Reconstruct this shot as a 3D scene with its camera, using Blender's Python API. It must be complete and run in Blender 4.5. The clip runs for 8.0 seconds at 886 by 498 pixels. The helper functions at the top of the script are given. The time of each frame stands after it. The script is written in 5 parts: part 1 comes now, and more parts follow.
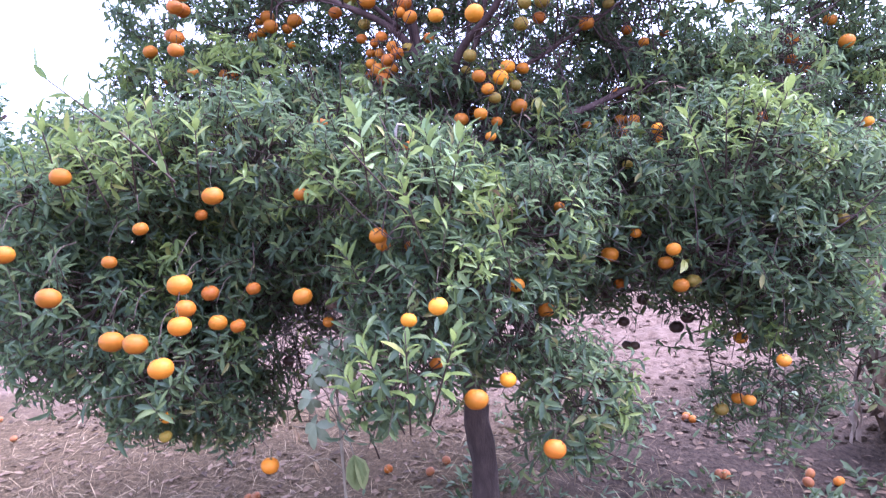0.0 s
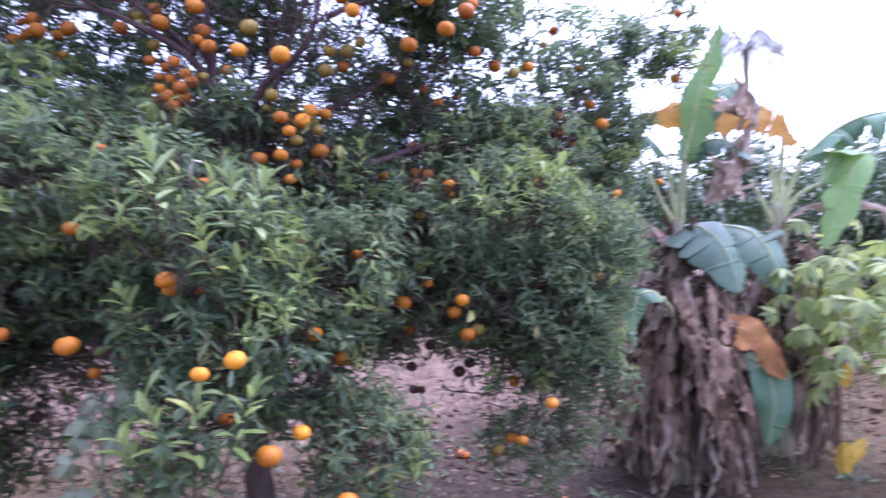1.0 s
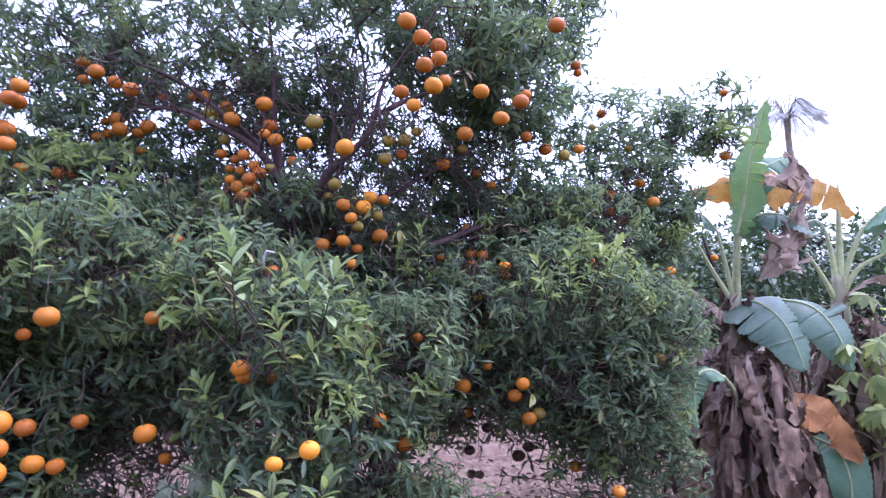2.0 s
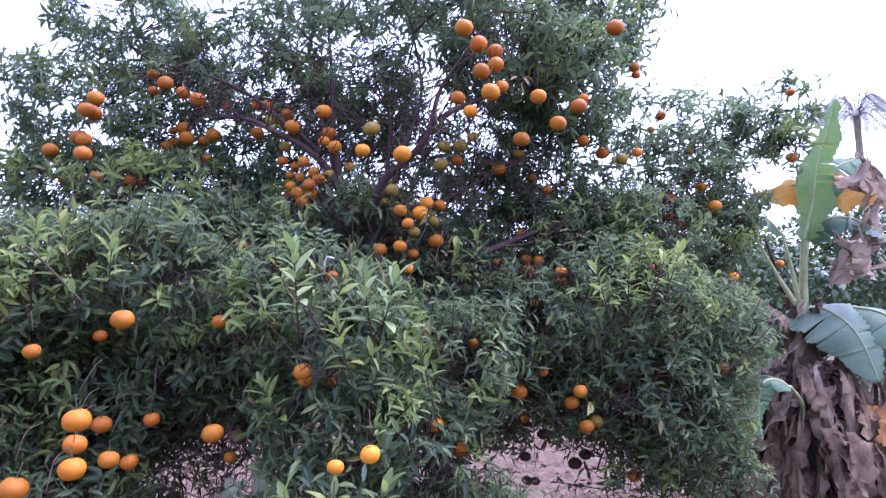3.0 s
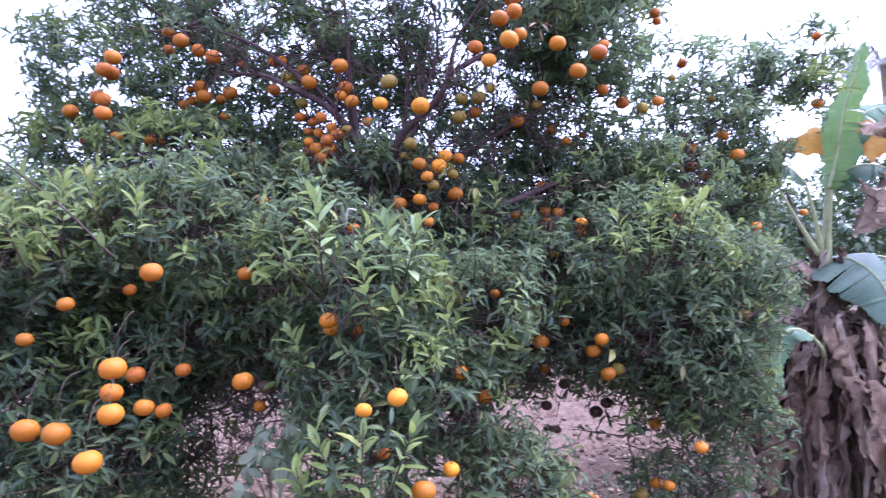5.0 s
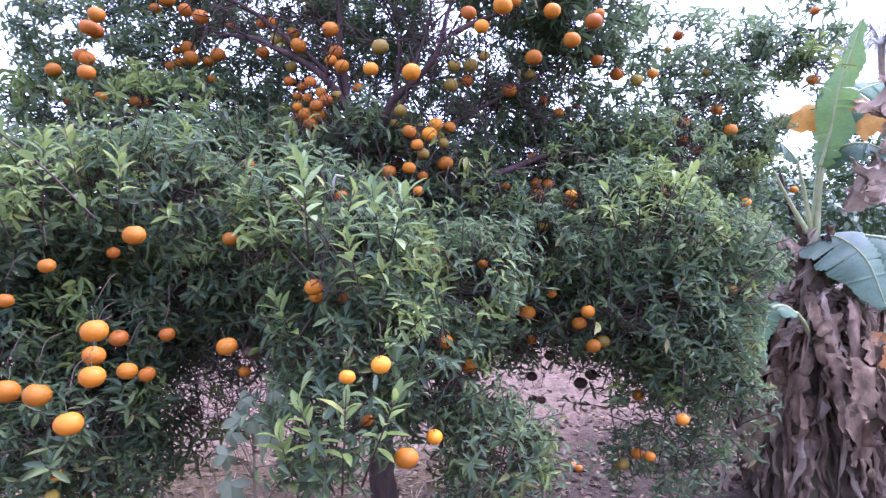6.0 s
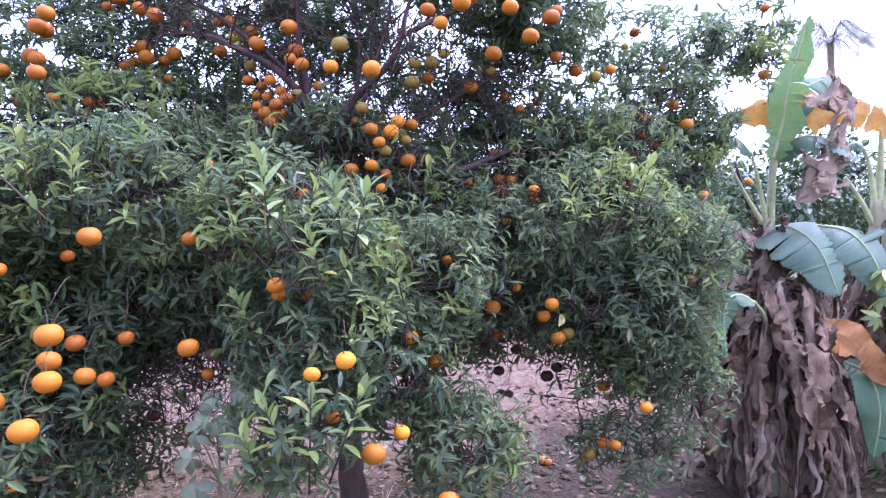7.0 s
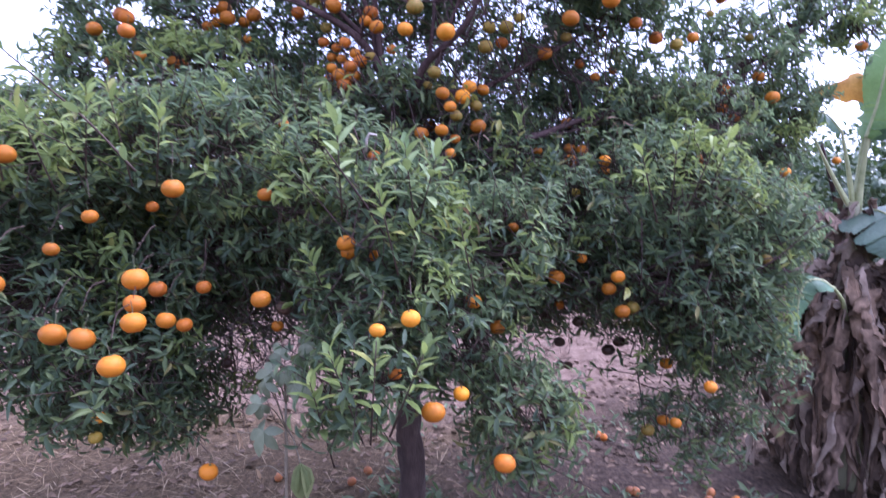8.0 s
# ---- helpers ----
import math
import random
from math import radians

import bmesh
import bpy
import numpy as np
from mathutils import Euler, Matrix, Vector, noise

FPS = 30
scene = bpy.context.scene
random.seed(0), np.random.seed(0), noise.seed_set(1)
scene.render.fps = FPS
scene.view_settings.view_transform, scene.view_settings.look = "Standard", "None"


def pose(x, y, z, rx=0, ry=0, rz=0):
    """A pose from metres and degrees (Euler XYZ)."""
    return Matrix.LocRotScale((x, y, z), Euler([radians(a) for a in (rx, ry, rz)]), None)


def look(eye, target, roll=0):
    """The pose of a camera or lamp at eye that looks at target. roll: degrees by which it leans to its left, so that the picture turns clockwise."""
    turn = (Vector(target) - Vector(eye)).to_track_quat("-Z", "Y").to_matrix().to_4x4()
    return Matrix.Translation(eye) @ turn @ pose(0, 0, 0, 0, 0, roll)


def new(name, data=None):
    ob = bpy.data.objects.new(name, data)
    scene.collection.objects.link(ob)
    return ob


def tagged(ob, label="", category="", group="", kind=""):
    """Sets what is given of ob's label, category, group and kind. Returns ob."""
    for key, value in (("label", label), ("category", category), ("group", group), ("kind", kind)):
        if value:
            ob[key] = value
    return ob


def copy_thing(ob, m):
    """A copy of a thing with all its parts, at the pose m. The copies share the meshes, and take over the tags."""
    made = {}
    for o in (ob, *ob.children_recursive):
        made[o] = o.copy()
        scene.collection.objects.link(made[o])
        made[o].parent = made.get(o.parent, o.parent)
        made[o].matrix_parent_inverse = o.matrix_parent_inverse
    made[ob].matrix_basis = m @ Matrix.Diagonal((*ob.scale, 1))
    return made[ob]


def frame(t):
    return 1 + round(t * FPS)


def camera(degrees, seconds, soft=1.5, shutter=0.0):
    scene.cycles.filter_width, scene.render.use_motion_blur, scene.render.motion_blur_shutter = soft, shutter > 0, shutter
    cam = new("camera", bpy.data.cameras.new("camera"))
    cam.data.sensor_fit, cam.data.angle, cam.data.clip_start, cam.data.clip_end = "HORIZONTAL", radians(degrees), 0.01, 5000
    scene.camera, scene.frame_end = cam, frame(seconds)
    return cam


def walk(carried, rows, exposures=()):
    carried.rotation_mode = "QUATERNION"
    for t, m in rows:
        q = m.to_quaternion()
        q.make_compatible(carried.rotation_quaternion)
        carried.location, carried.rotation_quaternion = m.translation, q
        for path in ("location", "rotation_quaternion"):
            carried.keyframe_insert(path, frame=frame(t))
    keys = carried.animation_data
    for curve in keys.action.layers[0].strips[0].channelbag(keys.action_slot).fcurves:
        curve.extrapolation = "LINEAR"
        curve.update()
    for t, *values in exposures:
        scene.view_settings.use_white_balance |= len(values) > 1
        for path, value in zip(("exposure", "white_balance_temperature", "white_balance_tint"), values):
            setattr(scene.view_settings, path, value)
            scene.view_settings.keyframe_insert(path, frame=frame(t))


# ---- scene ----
cam = camera(69.5, 8.0, soft=1.2, shutter=0.4)
PATH = [
    (0, (0.144, 0.374, 1.468), (-0.372, 2.302, 1.334), -3.8),
    (0.2, (0.110, 0.375, 1.479), (-0.390, 2.309, 1.378), -4.3),
    (0.5, (0.086, 0.378, 1.508), (-0.294, 2.341, 1.462), -5.0),
    (0.7, (0.093, 0.370, 1.512), (-0.079, 2.363, 1.481), -4.6),
    (1, (0.089, 0.363, 1.511), (0.250, 2.356, 1.462), -0.4),
    (1.2, (0.067, 0.363, 1.508), (0.360, 2.343, 1.499), 0.1),
    (1.5, (0.037, 0.364, 1.510), (0.269, 2.349, 1.589), 1.9),
    (1.7, (0.032, 0.349, 1.527), (0.153, 2.341, 1.660), 0.5),
    (2.8, (0.002, 0.321, 1.568), (-0.065, 2.309, 1.772), -1.0),
    (3, (0.006, 0.323, 1.565), (-0.118, 2.311, 1.748), -0.4),
    (3.5, (-0.010, 0.333, 1.548), (-0.142, 2.324, 1.688), 0.4),
    (4, (-0.001, 0.332, 1.542), (-0.111, 2.327, 1.615), 0.6),
    (4.5, (-0.006, 0.329, 1.525), (-0.086, 2.326, 1.576), 0.3),
    (5, (-0.009, 0.318, 1.527), (-0.186, 2.309, 1.594), -1.3),
    (5.2, (-0.016, 0.317, 1.524), (-0.248, 2.303, 1.573), -1.4),
    (6.3, (0.014, 0.336, 1.515), (-0.085, 2.333, 1.487), 0.3),
    (6.5, (0.019, 0.328, 1.509), (-0.049, 2.327, 1.495), 0.2),
    (7, (0.014, 0.329, 1.502), (-0.037, 2.328, 1.482), -1.4),
    (7.2, (0.003, 0.330, 1.503), (-0.133, 2.325, 1.478), -1.4),
    (7.5, (-0.004, 0.324, 1.505), (-0.271, 2.306, 1.532), -0.3),
    (7.8, (-0.011, 0.318, 1.486), (-0.284, 2.299, 1.450), 1.4),
    (8, (0.001, 0.321, 1.484), (-0.243, 2.303, 1.374), 1.0),
]
EXPOSURES = [(0.0, 2.24, 5100, 40), (0.5, 1.99, 5100, 40), (1.0, 1.74, 5100, 40), (1.5, 1.60, 5100, 40), (3.5, 1.55, 5100, 40), (4.0, 1.54, 5100, 40), (4.5, 1.75, 5100, 40), (6.5, 1.90, 5100, 40), (7.0, 1.90, 5100, 40), (8.0, 1.60, 5100, 40)]
walk(cam, [(t, look(eye, target, roll)) for t, eye, target, roll in PATH], EXPOSURES)

# ---- world and sun: a bright overcast sky ----
world = bpy.data.worlds.new("overcast_sky")
scene.world = world
world.use_nodes = True
wn, wl = world.node_tree.nodes, world.node_tree.links
wn.clear()
SUN_ELEV, SUN_ROT = radians(63), radians(75)
sky = wn.new("ShaderNodeTexSky")
sky.sky_type, sky.sun_disc = "NISHITA", False
sky.sun_elevation, sky.sun_rotation = SUN_ELEV, SUN_ROT
sky.air_density, sky.dust_density, sky.ozone_density = 1.0, 2.5, 1.5
grey = wn.new("ShaderNodeHueSaturation")
grey.inputs["Saturation"].default_value = 0.4
grey.inputs["Value"].default_value = 1.6
bg = wn.new("ShaderNodeBackground")
bg.inputs["Strength"].default_value = 0.145
wout = wn.new("ShaderNodeOutputWorld")
wl.new(sky.outputs[0], grey.inputs["Color"])
wl.new(grey.outputs[0], bg.inputs["Color"])
wl.new(bg.outputs[0], wout.inputs["Surface"])

sun = new("sun", bpy.data.lights.new("sun", "SUN"))
sun.data.energy, sun.data.angle, sun.data.color = 1.2, radians(35), (1.0, 0.96, 0.9)
sun.matrix_world = look((2.3, 0.62, 4.7), (0, 0, 0))


# ---- materials ----
def material(name):
    m = bpy.data.materials.new(name)
    m.use_nodes = True
    n, l = m.node_tree.nodes, m.node_tree.links
    return m, n, l, n["Principled BSDF"], n["Material Output"]


def ramp(n, stops):
    r = n.new("ShaderNodeValToRGB")
    e = r.color_ramp.elements
    while len(e) < len(stops):
        e.new(0.5)
    for k, (p, c) in zip(e, stops):
        k.position, k.color = p, (*c, 1)
    return r


def noise_tex(n, l, scale, detail=4, rough=0.6, coord="Object", stretch=(1, 1, 1)):
    c = n.new("ShaderNodeTexCoord")
    m = n.new("ShaderNodeMapping")
    m.inputs["Scale"].default_value = stretch
    t = n.new("ShaderNodeTexNoise")
    t.inputs["Scale"].default_value, t.inputs["Detail"].default_value, t.inputs["Roughness"].default_value = scale, detail, rough
    l.new(c.outputs[coord], m.inputs[0])
    l.new(m.outputs[0], t.inputs["Vector"])
    return t


def mix_rgb(n, l, fac, a, b, mode="MIX"):
    m = n.new("ShaderNodeMix")
    m.data_type, m.blend_type = "RGBA", mode
    for sock, v in ((m.inputs[0], fac), (m.inputs[6], a), (m.inputs[7], b)):
        if isinstance(v, (int, float)):
            sock.default_value = v
        elif isinstance(v, tuple):
            sock.default_value = (*v, 1)
        else:
            l.new(v, sock)
    return m.outputs[2]


def bump(n, l, height, strength, distance, bsdf):
    b = n.new("ShaderNodeBump")
    b.inputs["Strength"].default_value, b.inputs["Distance"].default_value = strength, distance
    l.new(height, b.inputs["Height"])
    l.new(b.outputs[0], bsdf.inputs["Normal"])


def leaf_material(name, stops, rough, through_colour, through_share, per_object=False, spec=0.5, grain=60.0):
    """A leaf: its colour varies from leaf to leaf and in blotches; some light passes through."""
    m, n, l, p, out = material(name)
    if per_object:
        rnd = n.new("ShaderNodeObjectInfo").outputs["Random"]
    else:
        rnd = n.new("ShaderNodeNewGeometry").outputs["Random Per Island"]
    r = ramp(n, stops)
    l.new(rnd, r.inputs[0])
    t = noise_tex(n, l, grain, 3)
    tone = ramp(n, [(0.3, (0.75, 0.78, 0.72)), (0.7, (1.15, 1.12, 1.1))])
    l.new(t.outputs["Fac"], tone.inputs[0])
    col = mix_rgb(n, l, 1.0, r.outputs[0], tone.outputs[0], "MULTIPLY")
    l.new(col, p.inputs["Base Color"])
    p.inputs["Roughness"].default_value = rough
    p.inputs["Specular IOR Level"].default_value = spec
    bump(n, l, t.outputs["Fac"], 0.25, 0.002, p)
    tr = n.new("ShaderNodeBsdfTranslucent")
    tr.inputs["Color"].default_value = (*through_colour, 1)
    mx = n.new("ShaderNodeMixShader")
    mx.inputs[0].default_value = through_share
    l.new(p.outputs[0], mx.inputs[1])
    l.new(tr.outputs[0], mx.inputs[2])
    l.new(mx.outputs[0], out.inputs["Surface"])
    return m


def rough_material(name, stops, scale, rough, bump_strength, bump_distance, detail=6, stretch=(1, 1, 1), spec=0.3, by_object=0.0):
    m, n, l, p, out = material(name)
    t = noise_tex(n, l, scale, detail, 0.65, "Object", stretch)
    r = ramp(n, stops)
    l.new(t.outputs["Fac"], r.inputs[0])
    col = r.outputs[0]
    big = noise_tex(n, l, scale * 0.13, 3)
    tone = ramp(n, [(0.3, (0.75, 0.75, 0.75)), (0.7, (1.2, 1.2, 1.2))])
    l.new(big.outputs["Fac"], tone.inputs[0])
    col = mix_rgb(n, l, 1.0, col, tone.outputs[0], "MULTIPLY")
    if by_object:
        ob = n.new("ShaderNodeObjectInfo")
        v = ramp(n, [(0.0, (1 - by_object,) * 3), (1.0, (1 + by_object,) * 3)])
        l.new(ob.outputs["Random"], v.inputs[0])
        col = mix_rgb(n, l, 1.0, col, v.outputs[0], "MULTIPLY")
    l.new(col, p.inputs["Base Color"])
    p.inputs["Roughness"].default_value, p.inputs["Specular IOR Level"].default_value = rough, spec
    bump(n, l, t.outputs["Fac"], bump_strength, bump_distance, p)
    return m


DARK_STOPS = [(0.0, (0.050, 0.077, 0.057)), (0.35, (0.069, 0.104, 0.062)), (0.7, (0.102, 0.143, 0.066)), (0.93, (0.150, 0.193, 0.071)), (1.0, (0.20, 0.168, 0.060))]
YOUNG_STOPS = [(0.0, (0.108, 0.153, 0.056)), (0.5, (0.168, 0.224, 0.067)), (0.9, (0.238, 0.292, 0.082)), (1.0, (0.29, 0.27, 0.08))]
m_leaf = leaf_material("citrus_leaf", DARK_STOPS, 0.42, (0.20, 0.28, 0.13), 0.44, spec=0.20)
m_young = leaf_material("young_citrus_leaf", YOUNG_STOPS, 0.42, (0.27, 0.35, 0.10), 0.36, spec=0.20)
m_shoot = leaf_material("citrus_shoot_leaf", [(0.0, (0.13, 0.195, 0.085)), (0.5, (0.20, 0.28, 0.12)), (1.0, (0.30, 0.37, 0.17))], 0.42, (0.27, 0.35, 0.11), 0.30, spec=0.20)
m_leaf_one = leaf_material("single_citrus_leaf", DARK_STOPS[1:4] + [(1.0, (0.12, 0.17, 0.05))], 0.40, (0.19, 0.27, 0.12), 0.38, True, 0.25)
m_yellow = leaf_material("yellowed_citrus_leaf", [(0.0, (0.17, 0.20, 0.055)), (1.0, (0.34, 0.31, 0.08))], 0.45, (0.4, 0.4, 0.06), 0.25)
m_dried = leaf_material("dried_citrus_leaf", [(0.0, (0.13, 0.08, 0.05)), (1.0, (0.30, 0.21, 0.15))], 0.8, (0.3, 0.2, 0.1), 0.15)
m_far_leaf = leaf_material("orchard_leaf", [(0.0, (0.03, 0.06, 0.03)), (0.6, (0.06, 0.10, 0.045)), (1.0, (0.11, 0.15, 0.06))], 0.5, (0.1, 0.18, 0.04), 0.15)
m_bark = rough_material("bark", [(0.25, (0.030, 0.017, 0.015)), (0.6, (0.072, 0.043, 0.038)), (0.85, (0.13, 0.088, 0.076))], 38, 0.85, 0.6, 0.01, stretch=(1, 1, 0.3))
m_trunk = rough_material("trunk_bark", [(0.25, (0.030, 0.020, 0.016)), (0.6, (0.068, 0.046, 0.037)), (0.85, (0.12, 0.088, 0.068))], 30, 0.9, 0.9, 0.015, stretch=(1, 1, 0.35))
m_twig = rough_material("twig_bark", [(0.3, (0.034, 0.022, 0.016)), (0.8, (0.095, 0.064, 0.046))], 60, 0.8, 0.3, 0.003)
m_dead_twig = rough_material("dead_twig_bark", [(0.3, (0.085, 0.062, 0.052)), (0.8, (0.20, 0.155, 0.130))], 60, 0.85, 0.3, 0.003)
m_bare = rough_material("bare_wood", [(0.3, (0.42, 0.36, 0.30)), (0.8, (0.62, 0.56, 0.50))], 60, 0.8, 0.3, 0.002)
m_green_twig = rough_material("green_stalk", [(0.3, (0.06, 0.068, 0.03)), (0.8, (0.12, 0.12, 0.06))], 60, 0.6, 0.2, 0.002)


def peel(name, base, patch, amount):
    m, n, l, p, out = material(name)
    t = noise_tex(n, l, 14, 3)
    r = ramp(n, [(0.45 - amount * 0.35, base), (0.78, patch)])
    l.new(t.outputs["Fac"], r.inputs[0])
    ob = n.new("ShaderNodeObjectInfo")
    v = ramp(n, [(0.0, (0.70, 0.67, 0.68)), (0.5, (0.90, 0.89, 0.88)), (1.0, (1.15, 1.15, 1.0))])
    l.new(ob.outputs["Random"], v.inputs[0])
    l.new(mix_rgb(n, l, 1.0, r.outputs[0], v.outputs[0], "MULTIPLY"), p.inputs["Base Color"])
    pores = noise_tex(n, l, 420, 2)
    bump(n, l, pores.outputs["Fac"], 0.25, 0.0015, p)
    p.inputs["Roughness"].default_value, p.inputs["Specular IOR Level"].default_value = 0.55, 0.3
    p.inputs["Subsurface Weight"].default_value = 0.08
    p.inputs["Subsurface Radius"].default_value = (0.01, 0.004, 0.001)
    return m


m_peel = {
    "o": peel("ripe_peel", (0.455, 0.148, 0.004), (0.40, 0.150, 0.008), 0.3),
    # a redder ripe peel, dimmed to stand for fruit in crown shade
    "r": peel("dimmed_orange_peel", (0.44, 0.124, 0.006), (0.37, 0.125, 0.010), 0.3),
    "y": peel("golden_peel", (0.68, 0.250, 0.007), (0.60, 0.235, 0.009), 0.2),
    "g": peel("unripe_peel", (0.20, 0.19, 0.03), (0.42, 0.20, 0.03), 0.3),
    "f": peel("dusty_peel", (0.36, 0.13, 0.035), (0.24, 0.10, 0.05), 0.3),
    # brown peel of silhouetted fruit, with their shade in its colour
    "b": peel("shaded_shrivelled_peel", (0.06, 0.04, 0.03), (0.11, 0.06, 0.035), 0.3),
}
m_calyx = rough_material("calyx", [(0.3, (0.06, 0.08, 0.03)), (0.8, (0.14, 0.15, 0.06))], 120, 0.7, 0.3, 0.001)


# ---- mesh helpers ----
def mesh_of(name, verts, faces, mat, smooth=True):
    me = bpy.data.meshes.new(name)
    me.from_pydata([tuple(v) for v in verts] if not isinstance(verts, np.ndarray) else verts.tolist(), [], faces)
    me.materials.append(mat)
    if smooth:
        me.polygons.foreach_set("use_smooth", [True] * len(me.polygons))
    me.update()
    return me


def part_mesh(name, me, parent, label="", kind=""):
    ob = new(name, me)
    ob.parent = parent
    return tagged(ob, label=label, kind=kind)


def spline(points, steps):
    """A smooth line through the points."""
    p = [np.array(q, float) for q in points]
    p = [2 * p[0] - p[1]] + p + [2 * p[-1] - p[-2]]
    out = []
    for i in range(1, len(p) - 2):
        for k in range(steps):
            t = k / steps
            a, b, c, d = p[i - 1 : i + 3]
            out.append(0.5 * (2 * b + (c - a) * t + (2 * a - 5 * b + 4 * c - d) * t * t + (3 * b - a - 3 * c + d) * t**3))
    out.append(p[-2])
    return np.array(out)


def tube(verts, faces, line, r0, r1, sides=6, knots=0.0):
    """Adds a tapering round stem along a line to lists of vertices and faces."""
    line = np.asarray(line, float)
    first, ref = len(verts), np.array([0.31, 0.87, 0.38])
    count = len(line)
    for i, q in enumerate(line):
        d = line[min(i + 1, count - 1)] - line[max(i - 1, 0)]
        d = d / (np.linalg.norm(d) + 1e-9)
        a = np.cross(d, ref)
        a /= np.linalg.norm(a) + 1e-9
        b = np.cross(d, a)
        r = r0 + (r1 - r0) * i / max(count - 1, 1)
        for k in range(sides):
            g = 2 * math.pi * k / sides
            rr = r * (1 + knots * noise.noise(Vector(q * 9 + a * 3 * math.cos(g) + b * 3 * math.sin(g))))
            verts.append(q + rr * (math.cos(g) * a + math.sin(g) * b))
    for i in range(count - 1):
        for k in range(sides):
            u, v = first + i * sides + k, first + i * sides + (k + 1) % sides
            faces.append((u, v, v + sides, u + sides))
    faces.append(tuple(first + k for k in reversed(range(sides))))
    faces.append(tuple(first + (count - 1) * sides + k for k in range(sides)))


def unit(a):
    return a / (np.linalg.norm(a, axis=-1, keepdims=True) + 1e-9)


LEAF_U = np.array([0, 0, 0, 0.28, 0.28, 0.28, 0.58, 0.58, 0.58, 0.84, 0.84, 0.84, 1.0])
LEAF_V = np.array([-0.06, 0, 0.06, -0.86, 0, 0.86, -1, 0, 1, -0.56, 0, 0.56, 0])
LEAF_FACES = [(0, 1, 4, 3), (1, 2, 5, 4), (3, 4, 7, 6), (4, 5, 8, 7), (6, 7, 10, 9), (7, 8, 11, 10), (9, 10, 12), (10, 11, 12)]


def leaf_verts(base, way, normal, length, width, fold, curl):
    """Vertices of many leaves at once: arrays of bases, ways, upper sides and sizes."""
    way = unit(way)
    side = unit(np.cross(way, normal))
    up = np.cross(side, way)
    u, v = LEAF_U[None, :, None], LEAF_V[None, :, None]
    L, Wd = length[:, None, None], width[:, None, None]
    lift = np.abs(v) * fold[:, None, None] * Wd * 0.5 - curl[:, None, None] * u * u * L
    return base[:, None] + way[:, None] * u * L * (1 - 0.25 * curl[:, None, None] * u) + side[:, None] * v * Wd * 0.5 + up[:, None] * lift


SLIM_PICK = [1, 3, 4, 5, 6, 7, 8, 12]
SLIM_FACES = [(0, 2, 1), (0, 3, 2), (1, 2, 5, 4), (2, 3, 6, 5), (4, 5, 7), (5, 6, 7)]


def leaves_mesh(name, verts, mat, slim=False):
    """One mesh of many leaves, from an array of shape (leaves, 13, 3). slim: with fewer faces a leaf."""
    shape = SLIM_FACES if slim else LEAF_FACES
    verts = verts[:, SLIM_PICK] if slim else verts
    count, each = verts.shape[:2]
    me = bpy.data.meshes.new(name)
    loops = np.concatenate([np.array(f) for f in shape])
    sizes = np.array([len(f) for f in shape])
    every = (loops[None] + each * np.arange(count)[:, None]).ravel()
    totals = np.tile(sizes, count)
    me.vertices.add(each * count)
    me.vertices.foreach_set("co", verts.astype(np.float32).ravel())
    me.loops.add(len(every))
    me.loops.foreach_set("vertex_index", every.astype(np.int32))
    me.polygons.add(len(totals))
    me.polygons.foreach_set("loop_start", np.concatenate([[0], np.cumsum(totals)[:-1]]).astype(np.int32))
    me.polygons.foreach_set("loop_total", totals.astype(np.int32))
    me.polygons.foreach_set("use_smooth", np.ones(len(totals), bool))
    me.materials.append(mat)
    me.update(calc_edges=True)
    me.validate()
    return me


# ---- ground ----
def graded(near, fine, far, growth):
    """Distances from the middle: even steps near, growing steps beyond."""
    out, step = list(np.arange(0, near, fine)), fine
    while out[-1] < far:
        step *= growth
        out.append(out[-1] + step)
    return np.array(out)


def ground_height(x, y):
    v = Vector((x, y, 0))
    far = min(1.0, 14.0 / (1.0 + math.hypot(x, y - 3)))
    furrow = Vector((x * 0.8, y * 3.2, 4.0))
    tilled = min(1.0, max(0.0, (y - 4.2) / 1.2))
    h = 0.05 * noise.noise(v * 0.5) + 0.028 * noise.noise(v * 2.3) + 0.022 * abs(noise.noise(v * 6.1)) + 0.01 * noise.noise(v * 15)
    h += tilled * (0.07 * noise.noise(furrow) + 0.06 * abs(noise.noise(v * 4.3)) + 0.03 * noise.noise(v * 9.0))
    return h * far - 0.01


